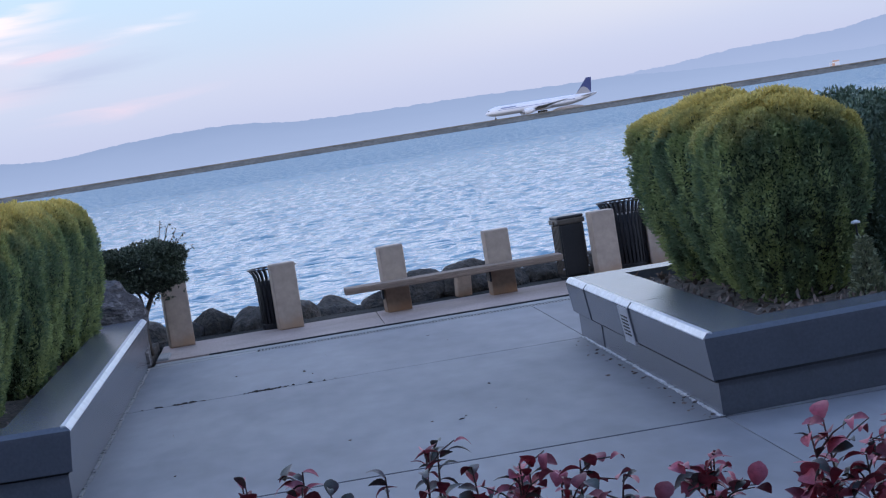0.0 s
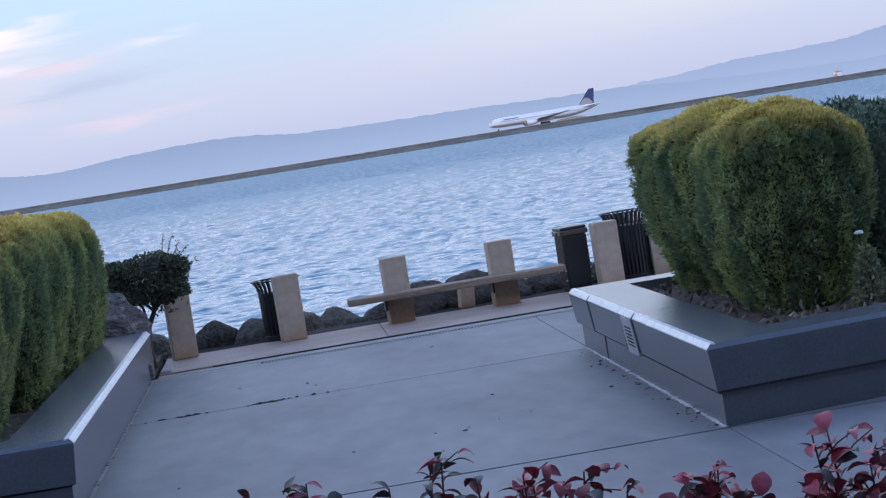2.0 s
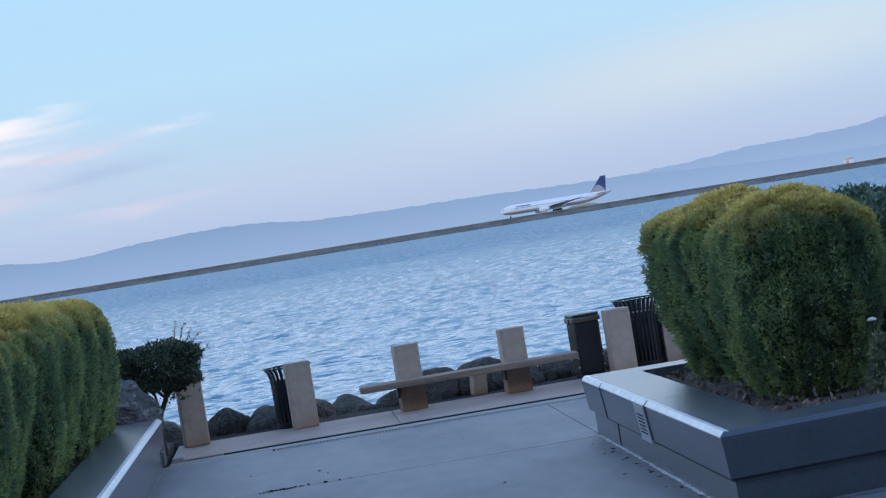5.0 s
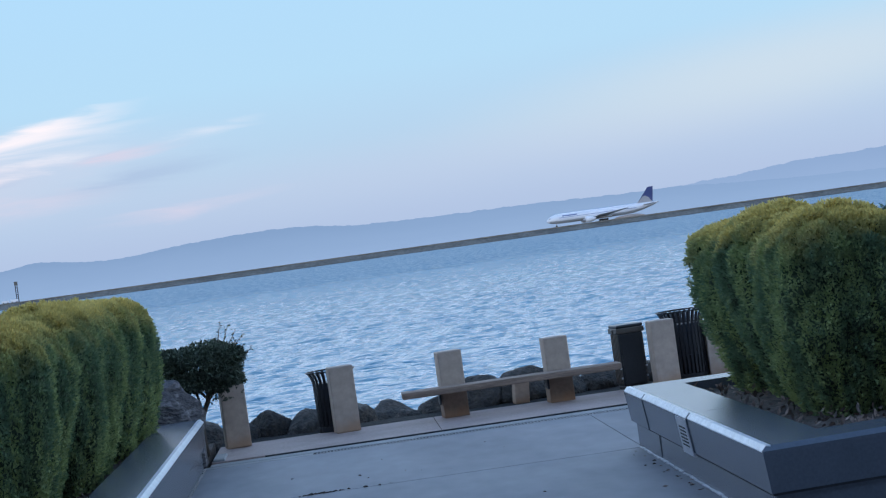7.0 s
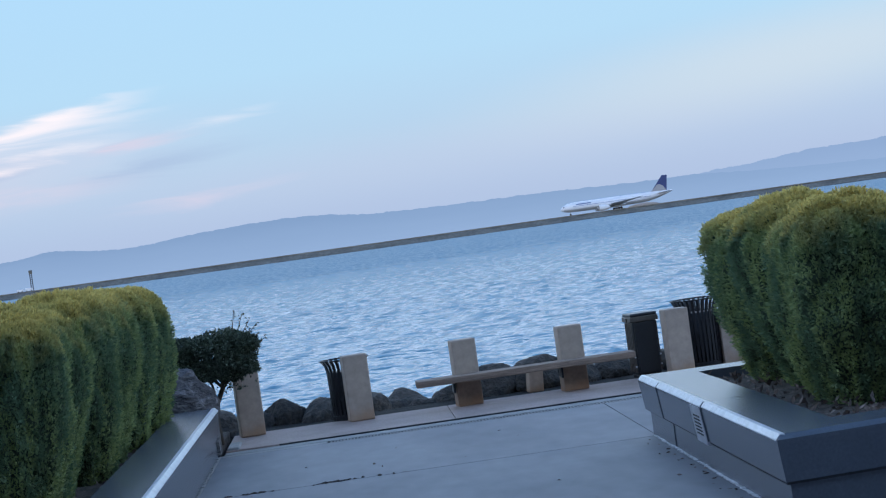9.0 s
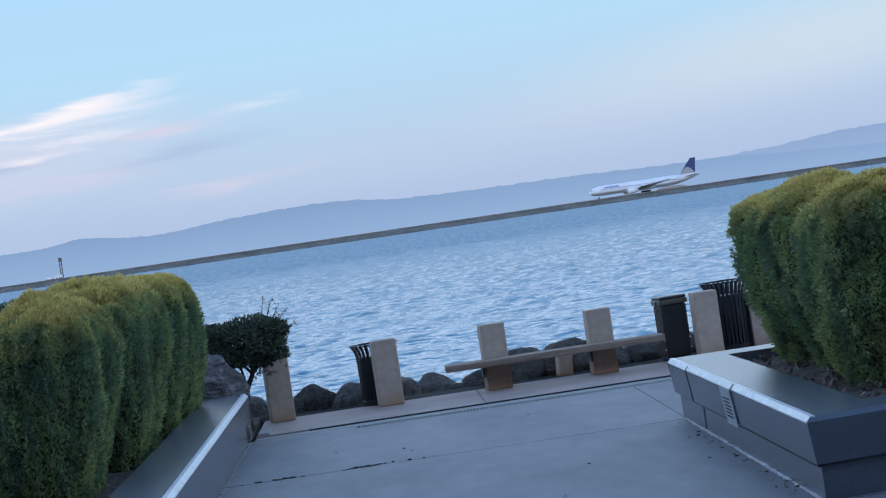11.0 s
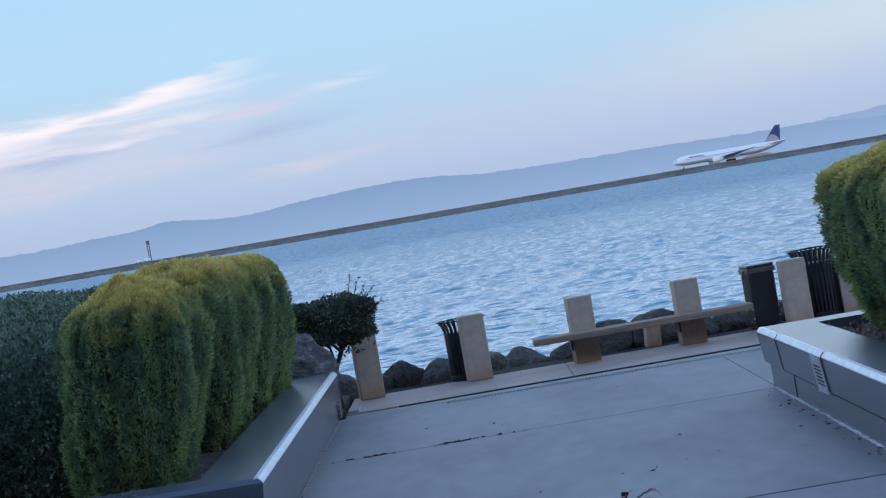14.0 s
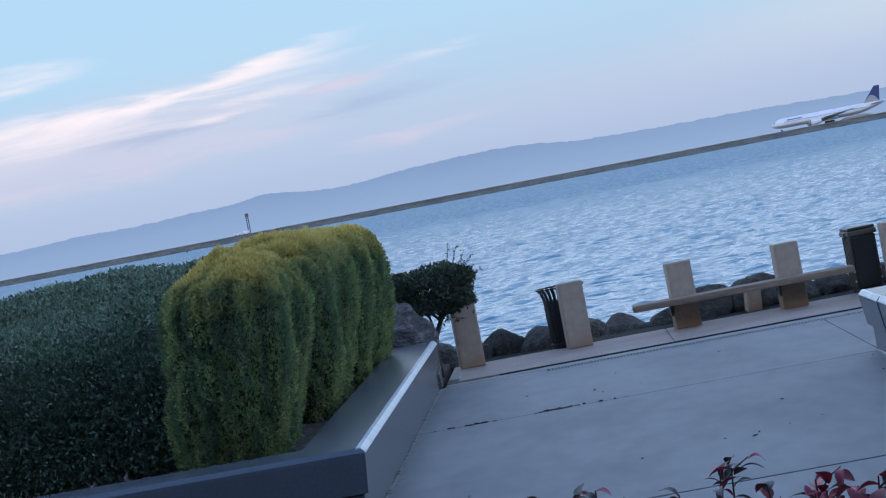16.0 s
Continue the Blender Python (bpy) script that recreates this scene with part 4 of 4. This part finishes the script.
def laurel_hedge(name, x0, x1, y0, y1, z0, z1, n, seed, label, rise=0.0, leaf=0.085, lump=0.10, tilt=0.0):
    """A broad clipped evergreen hedge with an uneven top."""
    rng = np.random.default_rng(seed)
    t = thing(name, pose((x0 + x1) / 2, (y0 + y1) / 2, z0), label, "hedge")
    hx, hy, h = (x1 - x0) / 2, (y1 - y0) / 2, z1 - z0

    def top(x, y):
        return h + rise * y / hy + tilt * x / hx + 0.09 * np.sin(x * 1.3 + seed) * np.sin(y * 0.9 + 1) + lump * np.sqrt(np.abs(np.sin(x * 2.3 + 0.7 * np.sin(y * 1.9)) * np.sin(y * 2.0 + 0.8 * np.sin(x * 1.4 + seed)))) - 0.6 * lump + 0.03 * np.sin(x * 7.7 + y * 5.9) * np.sin(y * 8.3)

    gx, gy = 90, 90
    X, Y = np.meshgrid(np.linspace(-hx, hx, gx), np.linspace(-hy, hy, gy), indexing="ij")
    edge = np.minimum(np.minimum(hx - np.abs(X), hy - np.abs(Y)), 0.4) / 0.4
    Z = np.where(edge <= 0, 0, (top(X, Y) - 0.1) * np.sqrt(np.clip(edge * 1.2, 0, 1)) )
    i = (np.arange(gx - 1)[:, None] * gy + np.arange(gy - 1)[None, :]).reshape(-1, 1)
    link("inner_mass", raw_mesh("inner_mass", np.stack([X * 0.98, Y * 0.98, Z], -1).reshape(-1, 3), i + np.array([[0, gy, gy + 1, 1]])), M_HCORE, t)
    nt, ns = int(n * 0.62), int(n * 0.38)
    px, py = rng.uniform(-hx, hx, nt), rng.uniform(-hy, hy, nt)
    e = np.minimum(np.minimum(hx - np.abs(px), hy - np.abs(py)), 0.35) / 0.35
    pos = np.stack([px, py, top(px, py) - 0.22 * (1 - np.clip(e, 0, 1)) ** 2 + rng.uniform(-0.12, 0.06, nt)], 1)
    out = np.tile([0, 0, 0.6], (nt, 1))
    sx = rng.uniform(-hx, hx, ns)
    side = rng.uniform(0, 1, ns)
    spos = np.stack([np.where(side < 0.7, sx, np.where(side < 0.85, -hx, hx)), np.where(side < 0.7, -hy, rng.uniform(-hy, hy, ns)), rng.uniform(0.05, 1, ns)], 1) + rng.normal(0, 0.05, (ns, 3))
    spos[:, 2] *= top(spos[:, 0], spos[:, 1]) - 0.12
    sout = np.stack([np.where(side < 0.7, 0, np.where(side < 0.85, -1, 1)), np.where(side < 0.7, -1, 0), np.full(ns, 0.2)], 1)
    leaves = leaf_mesh("foliage", np.concatenate([pos, spos]), np.concatenate([out, sout]) * 0.8, rng, leaf, leaf * 0.5, 0.35, 0.6, 0.45)
    link("foliage", leaves, M_LEAFD, t)


laurel_hedge("evergreen_hedge", -12.5, -3.7, 26.9, 31.2, 0.06, 2.12, 52000, 31, "dark green clipped evergreen hedge along the shore", leaf=0.06)
laurel_hedge("evergreen_shrub", -11.0, -3.72, 18.5, 26.4, 0.49, 1.62, 150000, 33, "broad mound of clipped evergreen shrubs in the planter", rise=0.14, leaf=0.05, lump=0.24, tilt=0.4)
laurel_hedge("evergreen_hedge", 5.25, 10.4, 18.5, 20.6, 0.49, 2.10, 40000, 37, "dark green clipped evergreen hedge beside the junipers", leaf=0.055)


def topiary_tree():
    t = thing("topiary_tree", pose(-1.98, 28.42, 0.05), "small clipped dark-leaved tree with a bent trunk at the wall's end", "tree")
    part("trunk", tube([(0.02, 0, -0.02), (0.0, 0, 0.3), (0.04, 0, 0.55), (0.14, 0, 0.75), (0.2, 0, 0.95)], [0.045, 0.04, 0.036, 0.032, 0.026]), M_BARK, t, smooth=True)
    for pts in ([(0.04, 0, 0.55), (0.0, 0.05, 0.8), (-0.15, 0.1, 1.1)], [(0.14, 0, 0.75), (0.28, -0.05, 0.9), (0.42, 0.0, 1.15)], [(0.2, 0, 0.95), (0.15, 0.1, 1.15), (0.05, 0.1, 1.4)], [(0.14, 0, 0.75), (-0.02, -0.1, 0.95), (-0.3, -0.1, 1.2)]):
        part("limb", tube(pts, [0.024, 0.018, 0.01], 6), M_BARK, t, smooth=True)
    rng = np.random.default_rng(12)
    n = 27000
    d = rng.normal(0, 1, (n, 3))
    d /= np.linalg.norm(d, axis=1)[:, None]
    r = rng.uniform(0, 1, n) ** 0.28
    lump = 1 + 0.10 * np.sin(d[:, 0] * 5 + 1) * np.sin(d[:, 1] * 4) + 0.07 * np.sin(d[:, 2] * 7 + d[:, 0] * 6)
    sgn = np.sign(d) * np.abs(d) ** 0.72
    pos = sgn * (r * lump)[:, None] * np.array([0.61, 0.52, 0.33]) + np.array([0.07, 0, 1.17])
    low = pos[:, 2] < 0.92
    keep = ~low | (rng.uniform(0, 1, n) < np.where(pos[:, 0] > 0.05, 0.55, 0.8))
    pos, d = pos[keep], d[keep]
    sp = []
    for k in range(7):
        base = np.array([0.36 + 0.045 * k, rng.uniform(-0.25, 0.1), 1.42 - 0.03 * k])
        tip = base + np.array([0.08 + 0.05 * (k % 4), 0, 0.36 - 0.04 * k])
        part("sprig", tube([tuple(base - np.array([0.12, 0, 0.2])), tuple(base), tuple(tip)], [0.009, 0.007, 0.004], 5), M_BARK, t)
        for f in np.linspace(0.1, 1, 13):
            sp.append(base + (tip - base) * f + rng.normal(0, 0.012, 3))
    # thin leaves round the fork below the crown
    for k in range(260):
        sp.append(np.array([rng.normal(0.24, 0.13), rng.normal(0, 0.12), rng.uniform(0.70, 0.95)]))
    pos = np.concatenate([pos, np.array(sp)])
    d = np.concatenate([d, rng.normal(0, 0.5, (len(sp), 3))])
    link("crown", leaf_mesh("crown", pos, d * 0.5, rng, 0.043, 0.024, 0.1, 0.6), M_LEAFT, t)


topiary_tree()


# ---- rocks ----
def boulder(seed, sx, sy, sz, sub=3, cuts=7):
    rng = random.Random(seed)
    bm = bmesh.new()
    bmesh.ops.create_icosphere(bm, subdivisions=sub, radius=1)
    planes = [(Vector((rng.gauss(0, 1), rng.gauss(0, 1), rng.gauss(0, 1))).normalized(), rng.uniform(0.62, 0.9)) for _ in range(cuts)]
    off = Vector((rng.uniform(0, 50), rng.uniform(0, 50), rng.uniform(0, 50)))
    for v in bm.verts:
        p = v.co.copy()
        for nrm, dist in planes:
            k = p.dot(nrm) - dist
            if k > 0:
                p -= nrm * k * 0.97
        p *= 1 + 0.14 * noise.noise(p * 1.6 + off) + 0.06 * noise.noise(p * 4.5 + off) + 0.03 * noise.noise(p * 10 + off)
        v.co = (p.x * sx, p.y * sy, p.z * sz)
    return bm


rng = random.Random(77)
ROCKS = []
for k in range(8):
    me = bpy.data.meshes.new("riprap_boulder")
    b = boulder(200 + k, 1, 1, 0.92, 4, 7)
    b.to_mesh(me)
    b.free()
    me.materials.append(M_ROCK)
    me.polygons.foreach_set("use_smooth", [True] * len(me.polygons))
    ROCKS.append(me)


def riprap(x, y, z, s, k):
    ob = new("riprap_boulder", ROCKS[k % 8])
    ob.matrix_basis = pose(x, y, z, rng.uniform(-25, 25), rng.uniform(-25, 25), rng.uniform(0, 360)) @ Matrix.Diagonal((s, s * rng.uniform(0.8, 1.1), s * rng.uniform(0.75, 1.0), 1))
    tagged(ob, "dark grey-brown riprap boulder on the shore", "rock", "riprap boulders")


# first row just beyond the promenade; a little higher behind the bench
x, k = -5.6, 0
while x < 9.5:
    s = rng.uniform(0.28, 0.52)
    hump = 0.13 * math.exp(-((x - 2.75) / 0.5) ** 2) + 0.16 * math.exp(-((x + 1.2) / 0.35) ** 2) - (0.12 if 0.1 < x < 0.55 else 0) + (0.10 if x > 1.5 else 0)
    riprap(x, (31.0 if abs(x - 5.0) < 0.75 or abs(x + 0.17) < 0.35 else 30.62) + rng.uniform(-0.06, 0.16), -0.11 + hump + rng.uniform(-0.06, 0.06), s, k)
    x += s * rng.uniform(1.1, 1.5)
    k += 1
for row, (y, z) in enumerate(((31.8, -0.30), (32.8, -0.85), (33.9, -1.5), (35.1, -2.2), (36.4, -2.8))):
    x = -7.5
    while x < 11.5:
        s = rng.uniform(0.4, 0.7)
        riprap(x, y + rng.uniform(-0.2, 0.2), z + rng.uniform(-0.1, 0.1) + (0.06 if 1.8 < x < 3.2 and row == 0 else 0), s, k)
        x += s * rng.uniform(1.4, 1.8)
        k += 1
big = part("garden_boulder", boulder(5, 0.85, 0.5, 0.64, 4, 9), M_LAVA, smooth=True)
big.matrix_basis = pose(-2.64, 27.75, 0.72, 4, 2, 10)
tagged(big, "large dark furrowed garden boulder behind the wall", "boulder")
foot = part("garden_boulder", boulder(6, 0.5, 0.45, 0.36, 3, 8), M_LAVA, smooth=True)
foot.matrix_basis = pose(-2.75, 27.6, 0.2, 0, 0, 70)
tagged(foot, "dark garden boulder half sunk in the bed", "boulder")


# ---- promenade posts, bench and bins ----
def stone_post(x, y, w, d, h, rz, label, foot_stain=0.36):
    t = thing("stone_post", pose(x + w / 2, y + d / 2, 0.022, 0, 0, rz), label, "post", "promenade posts")
    part("shaft", box(-w / 2, w / 2, -d / 2, d / 2, foot_stain, h, 0.018, 2), M_STONE, t)
    if foot_stain:
        part("foot", box(-w / 2 - 0.002, w / 2 + 0.002, -d / 2 - 0.002, d / 2 + 0.002, 0, foot_stain - 0.001, 0.006), M_RUST, t, "rust-stained lower block")


for x, h, rz, st in ((-1.78, 0.95, 10, 0), (-0.24, 0.93, 9, 0), (1.30, 0.93, 8, 0.37), (2.81, 0.915, 7, 0.37), (4.34, 0.94, 8, 0)):
    stone_post(x + 0.032, 29.22, 0.348, 0.26, h, rz, "tan cast-stone post with rust-stained foot on the promenade", st)
stone_post(5.28, 29.9, 0.5, 0.26, 0.8, 0, "grey-tan cast-stone post beyond the bins", 0)
bp_ = thing("broken_post", pose(2.50, 29.98, 0.01, 3, 4, 12), "short broken tan stone post among the boulders", "post")
part("shaft", box(-0.11, 0.11, -0.09, 0.09, 0, 0.40, 0.025, 2), M_RUST, bp_)

bench = thing("plank_bench", pose(0, 0, 0), "long weathered timber plank bench fixed to two stone posts", "bench")
part("plank", box(0.78, 3.86, 28.80, 29.20, 0.385, 0.475, 0.012, 2), M_WOOD, bench)
for x in (1.32, 2.84):
    br = part("bracket", box(x - 0.03, x - 0.006, 28.9, 29.4, 0.24, 0.384), M_BLACK, bench, "black steel bracket")
    part("bolt", box(x - 0.04, x - 0.03, 29.3, 29.34, 0.29, 0.33, 0.004), M_IRON, br)


def flared_bin(x, y, r, h, rim, n, label):
    t = thing("litter_bin", pose(x, y, 0.022), label, "litter bin", "litter bins")
    part("liner", lathe([(r * 0.86, 0.04), (r * 0.9, h * 0.80), (r * 0.84, h * 0.80)], 28), M_BLACK, t, smooth=True)
    part("base_ring", lathe([(r * 0.98, 0), (r * 1.0, 0.02), (r * 1.0, 0.07), (r * 0.95, 0.08)], 28), M_BLACK, t)
    slat = bpy.data.meshes.new("slat")
    bm = bmesh.new()
    pts = [(r * 0.97, 0.05), (r * 1.0, h * 0.3), (r * 1.02, h * 0.72), (r * 1.04, h * 0.82), (r * 1.12, h * 0.91), (rim, h * 0.99)]
    w, th = math.pi * r / n * 0.60, 0.008
    vs = [[bm.verts.new((q, s * w, z)) for s in (-1, 1)] + [bm.verts.new((q - th, s * w, z)) for s in (1, -1)] for q, z in pts]
    for p, q in zip(vs, vs[1:]):
        for j in range(4):
            bm.faces.new((p[j], p[(j + 1) % 4], q[(j + 1) % 4], q[j]))
    bm.faces.new(vs[0])
    bm.faces.new(vs[-1])
    bmesh.ops.recalc_face_normals(bm, faces=bm.faces[:])
    bm.to_mesh(slat)
    bm.free()
    for k in range(n):
        s = link("slat", slat, M_BLACK, t)
        s.rotation_euler.z = 2 * math.pi * k / n
    ring = [(rim * math.cos(2 * math.pi * j / 40), rim * math.sin(2 * math.pi * j / 40), h * 0.99) for j in range(41)]
    part("rim", tube(ring, [0.012] * 41, 6), M_BLACK, t)
    for z in (0.35, 0.7):
        q = r * 0.985
        part("hoop", tube([(q * math.cos(2 * math.pi * j / 32), q * math.sin(2 * math.pi * j / 32), h * z) for j in range(33)], [0.008] * 33, 5), M_BLACK, t)


flared_bin(-0.17, 29.85, 0.265, 0.87, 0.345, 26, "black slatted steel litter bin with flared rim")
flared_bin(5.0, 30.1, 0.285, 1.0, 0.36, 30, "large black slatted steel litter bin with flared rim")

def square_bin(x, y, rz, w, d, h):
    """A square litter bin with bronze ribbed sides, a smooth dark front and an overhanging lid."""
    t = thing("lidded_bin", pose(x, y, 0.022, 0, 0, rz), "square dark litter bin with bronze ribbed sides and overhanging lid", "litter bin")
    body = box(-w / 2, w / 2, -d / 2, d / 2, 0.05, h - 0.12, 0.02, 2)
    for v in body.verts:
        k = 0.93 + 0.07 * v.co.z / h
        v.co.x, v.co.y = v.co.x * k, v.co.y * k
    part("bin_body", body, M_BIN, t)
    part("plinth", box(-w * 0.44, w * 0.44, -d * 0.44, d * 0.44, 0, 0.05, 0.008), M_BLACK, t)
    part("front_panel", box(-w * 0.42, w * 0.42, -d / 2 - 0.012, -d / 2 + 0.03, 0.08, h - 0.14, 0.006), M_BIN, t, "smooth dark front panel")
    band = part("lid_band", box(-w / 2 - 0.022, w / 2 + 0.022, -d / 2 - 0.022, d / 2 + 0.022, h - 0.12, h - 0.045, 0.012, 2), M_BINEDGE, t, "bronze band under the lid")
    part("latch", box(-w / 2 - 0.04, -w / 2 - 0.02, -0.05, 0.05, h - 0.115, h - 0.06, 0.006), M_BINEDGE, band)
    part("lid", box(-w / 2 - 0.012, w / 2 + 0.012, -d / 2 - 0.012, d / 2 + 0.012, h - 0.044, h, 0.015, 2), M_BIN, t)
    for side in (-1, 1):
        for k in range(5):
            q = -d * 0.36 + k * d * 0.18
            part("rib", box(side * w * 0.49 - 0.014, side * w * 0.49 + 0.014, q - 0.016, q + 0.016, 0.09, h - 0.13, 0.006), M_BINEDGE, t)
        for z in (0.16, 0.30):
            part("bolt", box(side * w * 0.51 - 0.012, side * w * 0.51 + 0.012, -d * 0.45, -d * 0.45 + 0.025, z, z + 0.025, 0.004), M_VENT, t)


square_bin(4.11, 29.72, 8, 0.37, 0.40, 0.93)


# ---- small light in the planter, dry leaves on the slabs ----
g = thing("path_light", pose(4.79, 17.15, 0.5), "small pale path light with a white cap among the plants", "garden light")
part("stake", lathe([(0.008, -0.02), (0.008, 0.64)], 10), M_BLACK, g)
part("lamp_cap", lathe([(0.02, 0.64), (0.042, 0.65), (0.036, 0.665), (0.01, 0.675)], 16), M_CAULK, g)
rng2 = np.random.default_rng(14)
pp = thing("pale_seedling", pose(4.80, 17.05, 0.5), "small pale green conical seedling in the mulch", "plant")
part("stem", tube([(0, 0, -0.02), (0.01, 0, 0.3), (0, 0, 0.55)], [0.012, 0.009, 0.004], 6), M_BARK, pp)
n = 1500
h = rng2.uniform(0, 1, n) ** 1.2
th = rng2.uniform(0, 6.283, n)
rad = 0.12 * (1 - h) ** 0.8 + 0.015
link("foliage", leaf_mesh("foliage", np.stack([rad * np.cos(th), rad * np.sin(th), 0.03 + 0.48 * h], 1), np.stack([np.cos(th), np.sin(th), 0 * th], 1) * 0.6, rng2, 0.06, 0.02, 0.5, 0.4), M_PALE, pp)
u = thing("spot_light", pose(-2.56, 26.62, 0.49), "small black garden spot light at the wall's end", "garden light")
part("housing", box(-0.05, 0.05, -0.05, 0.05, 0.06, 0.27, 0.012, 2), M_BLACK, u)
part("spike", lathe([(0.01, -0.02), (0.014, 0.07)], 8), M_BLACK, u)
rng2 = np.random.default_rng(3)
n = 260
pos = np.stack([rng2.uniform(-1.7, 3.0, n), rng2.uniform(9, 26.5, n), np.full(n, 0.006)], 1)
side = np.stack([3.03 - np.abs(rng2.normal(0, 0.08, 90)), rng2.uniform(15.5, 22, 90), np.full(90, 0.006)], 1)
lit = link("leaf_litter", leaf_mesh("leaf_litter", np.concatenate([pos[:36], side[:44]]), rng2.normal(0, 1, (80, 3)) * np.array([1, 1, 0.05]), rng2, 0.045, 0.02, 0.05, 0.05), M_CHIP)
tagged(lit, "small dry leaves scattered on the paving", "leaf litter", kind="stuff")


rng2 = np.random.default_rng(22)
k = rng2.uniform(0, 1, 90)
run = np.where(k < 0.45, rng2.normal(-1.25, 0.10, 90), np.where(k < 0.8, rng2.normal(-0.42, 0.13, 90), rng2.uniform(-1.8, 0.4, 90)))
pos = np.stack([run, 22.3 + rng2.normal(0, 0.022, 90), np.full(90, 0.005)], 1)
dirt = link("joint_debris", leaf_mesh("joint_debris", pos, rng2.normal(0, 1, (90, 3)) * np.array([1, 0.25, 0.0]), rng2, 0.05, 0.022, 0.0, 0.02), M_SOIL)
tagged(dirt, "dark soil and leaf crumbs caught in the paving joint", "debris", kind="stuff")


# ---- red-leaved shrub in the foreground ----
def leaf_shape(name, length, width, curl):
    bm = bmesh.new()
    mid, left, right = [], [], []
    for k in range(6):
        f = k / 5
        w = width * math.sin(math.pi * min(f * 0.93 + 0.05, 1)) ** 0.8 * 0.5
        z = -curl * (f - 0.35) ** 2 * length
        mid.append(bm.verts.new((f * length, 0, z)))
        left.append(bm.verts.new((f * length, w, z + w * 0.35)))
        right.append(bm.verts.new((f * length, -w, z + w * 0.35)))
    for k in range(5):
        bm.faces.new((mid[k], mid[k + 1], left[k + 1], left[k]))
        bm.faces.new((right[k], right[k + 1], mid[k + 1], mid[k]))
    me = bpy.data.meshes.new(name)
    bm.to_mesh(me)
    bm.free()
    me.polygons.foreach_set("use_smooth", [True] * len(me.polygons))
    return me


LEAVES = [(leaf_shape("leaf", 0.058, 0.046, 0.5), M_REDLEAF), (leaf_shape("leaf", 0.066, 0.026, 1.1), M_REDLEAF), (leaf_shape("leaf", 0.058, 0.026, 0.7), M_GRNLEAF), (leaf_shape("leaf", 0.05, 0.040, 0.3), M_GRNLEAF)]
for me, m in LEAVES:
    me.materials.append(m)


def red_shrub(x, y, stems, seed, reach, red, top, size, label):
    r = random.Random(seed)
    t = thing("red_leaf_shrub", pose(x, y, 0.0), label, "shrub", "red-leaved shrubs")
    for s in range(stems):
        a = r.uniform(0, 6.28)
        d = reach * r.uniform(0.15, 1)
        tip = Vector((d * math.cos(a), d * math.sin(a) * 0.6, top * r.uniform(0.9, 0.985)))
        pts = [Vector((0.05 * math.cos(a), 0.05 * math.sin(a), -0.02)), Vector((tip.x * 0.35, tip.y * 0.35, top * 0.45)), Vector((tip.x * 0.8, tip.y * 0.8, top * 0.78)), tip]
        br = part("branch", tube(pts, [0.012, 0.009, 0.005, 0.002], 6), M_TWIG, t)
        twigs = [(pts[2], tip)]
        for q in range(3):
            f = r.uniform(0.35, 0.92)
            b0 = pts[2].lerp(tip, f)
            b1 = b0 + Vector((r.uniform(-0.13, 0.13), r.uniform(-0.1, 0.1), r.uniform(-0.01, 0.08)))
            part("twig", tube([b0, b0.lerp(b1, 0.5) + Vector((0, 0, 0.012)), b1], [0.003, 0.0025, 0.0015], 5), M_TWIG, br)
            twigs.append((b0, b1))
        for p0, p1 in twigs:
            way = (p1 - p0)
            main = way.length > 0.2
            count = 9 if main else 4
            for q in range(count):
                f = (0.2 + 0.8 * q / (count - 1)) ** (0.6 if main else 1)
                kind = r.choice((0, 0, 1) if size > 0.9 else (1, 1, 0)) if r.random() < red else r.choice((2, 2, 3))
                lf = link("leaf", LEAVES[kind][0], LEAVES[kind][1], t)
                yaw = r.uniform(0, 360)
                lf.matrix_basis = Matrix.Translation(p0 + way * f) @ pose(0, 0, 0, r.uniform(-35, 35), r.uniform(-60, 25), yaw) @ Matrix.Scale(size * r.uniform(0.7, 1.2), 4)


red_shrub(-0.13, 5.0, 5, 47, 0.14, 0.5, 1.775, 0.88, "thin shrub with a few maroon and green leaves below the window")
red_shrub(0.14, 5.0, 9, 41, 0.24, 0.4, 1.75, 0.88, "sparse shrub with dark green and maroon leaves below the window")
red_shrub(0.50, 5.0, 11, 42, 0.28, 0.6, 1.715, 0.92, "bushy shrub with crimson and dark green leaves below the window")
red_shrub(0.84, 5.05, 6, 45, 0.18, 0.85, 1.615, 1.0, "bushy shrub with crimson leaves below the window")
red_shrub(1.40, 5.0, 12, 43, 0.36, 0.8, 1.655, 1.02, "dense shrub with deep crimson leaves below the window")
tagged(part("planting_bed_near", box(-3.5, 4.5, 3.9, 6.1, 0.002, 0.03, 0.01), M_SOIL), "narrow soil bed for the shrubs", "planting bed", kind="structure")

# ---- plain unseen facade added behind the camera; keeps skylight off the fronts ----
tagged(part("wall_south", box(-45, 45, -1.9, -1.6, -0.1, 16), M_STUCCO), "plain dark unseen building wall added behind the viewer to block skylight", "wall", kind="structure")
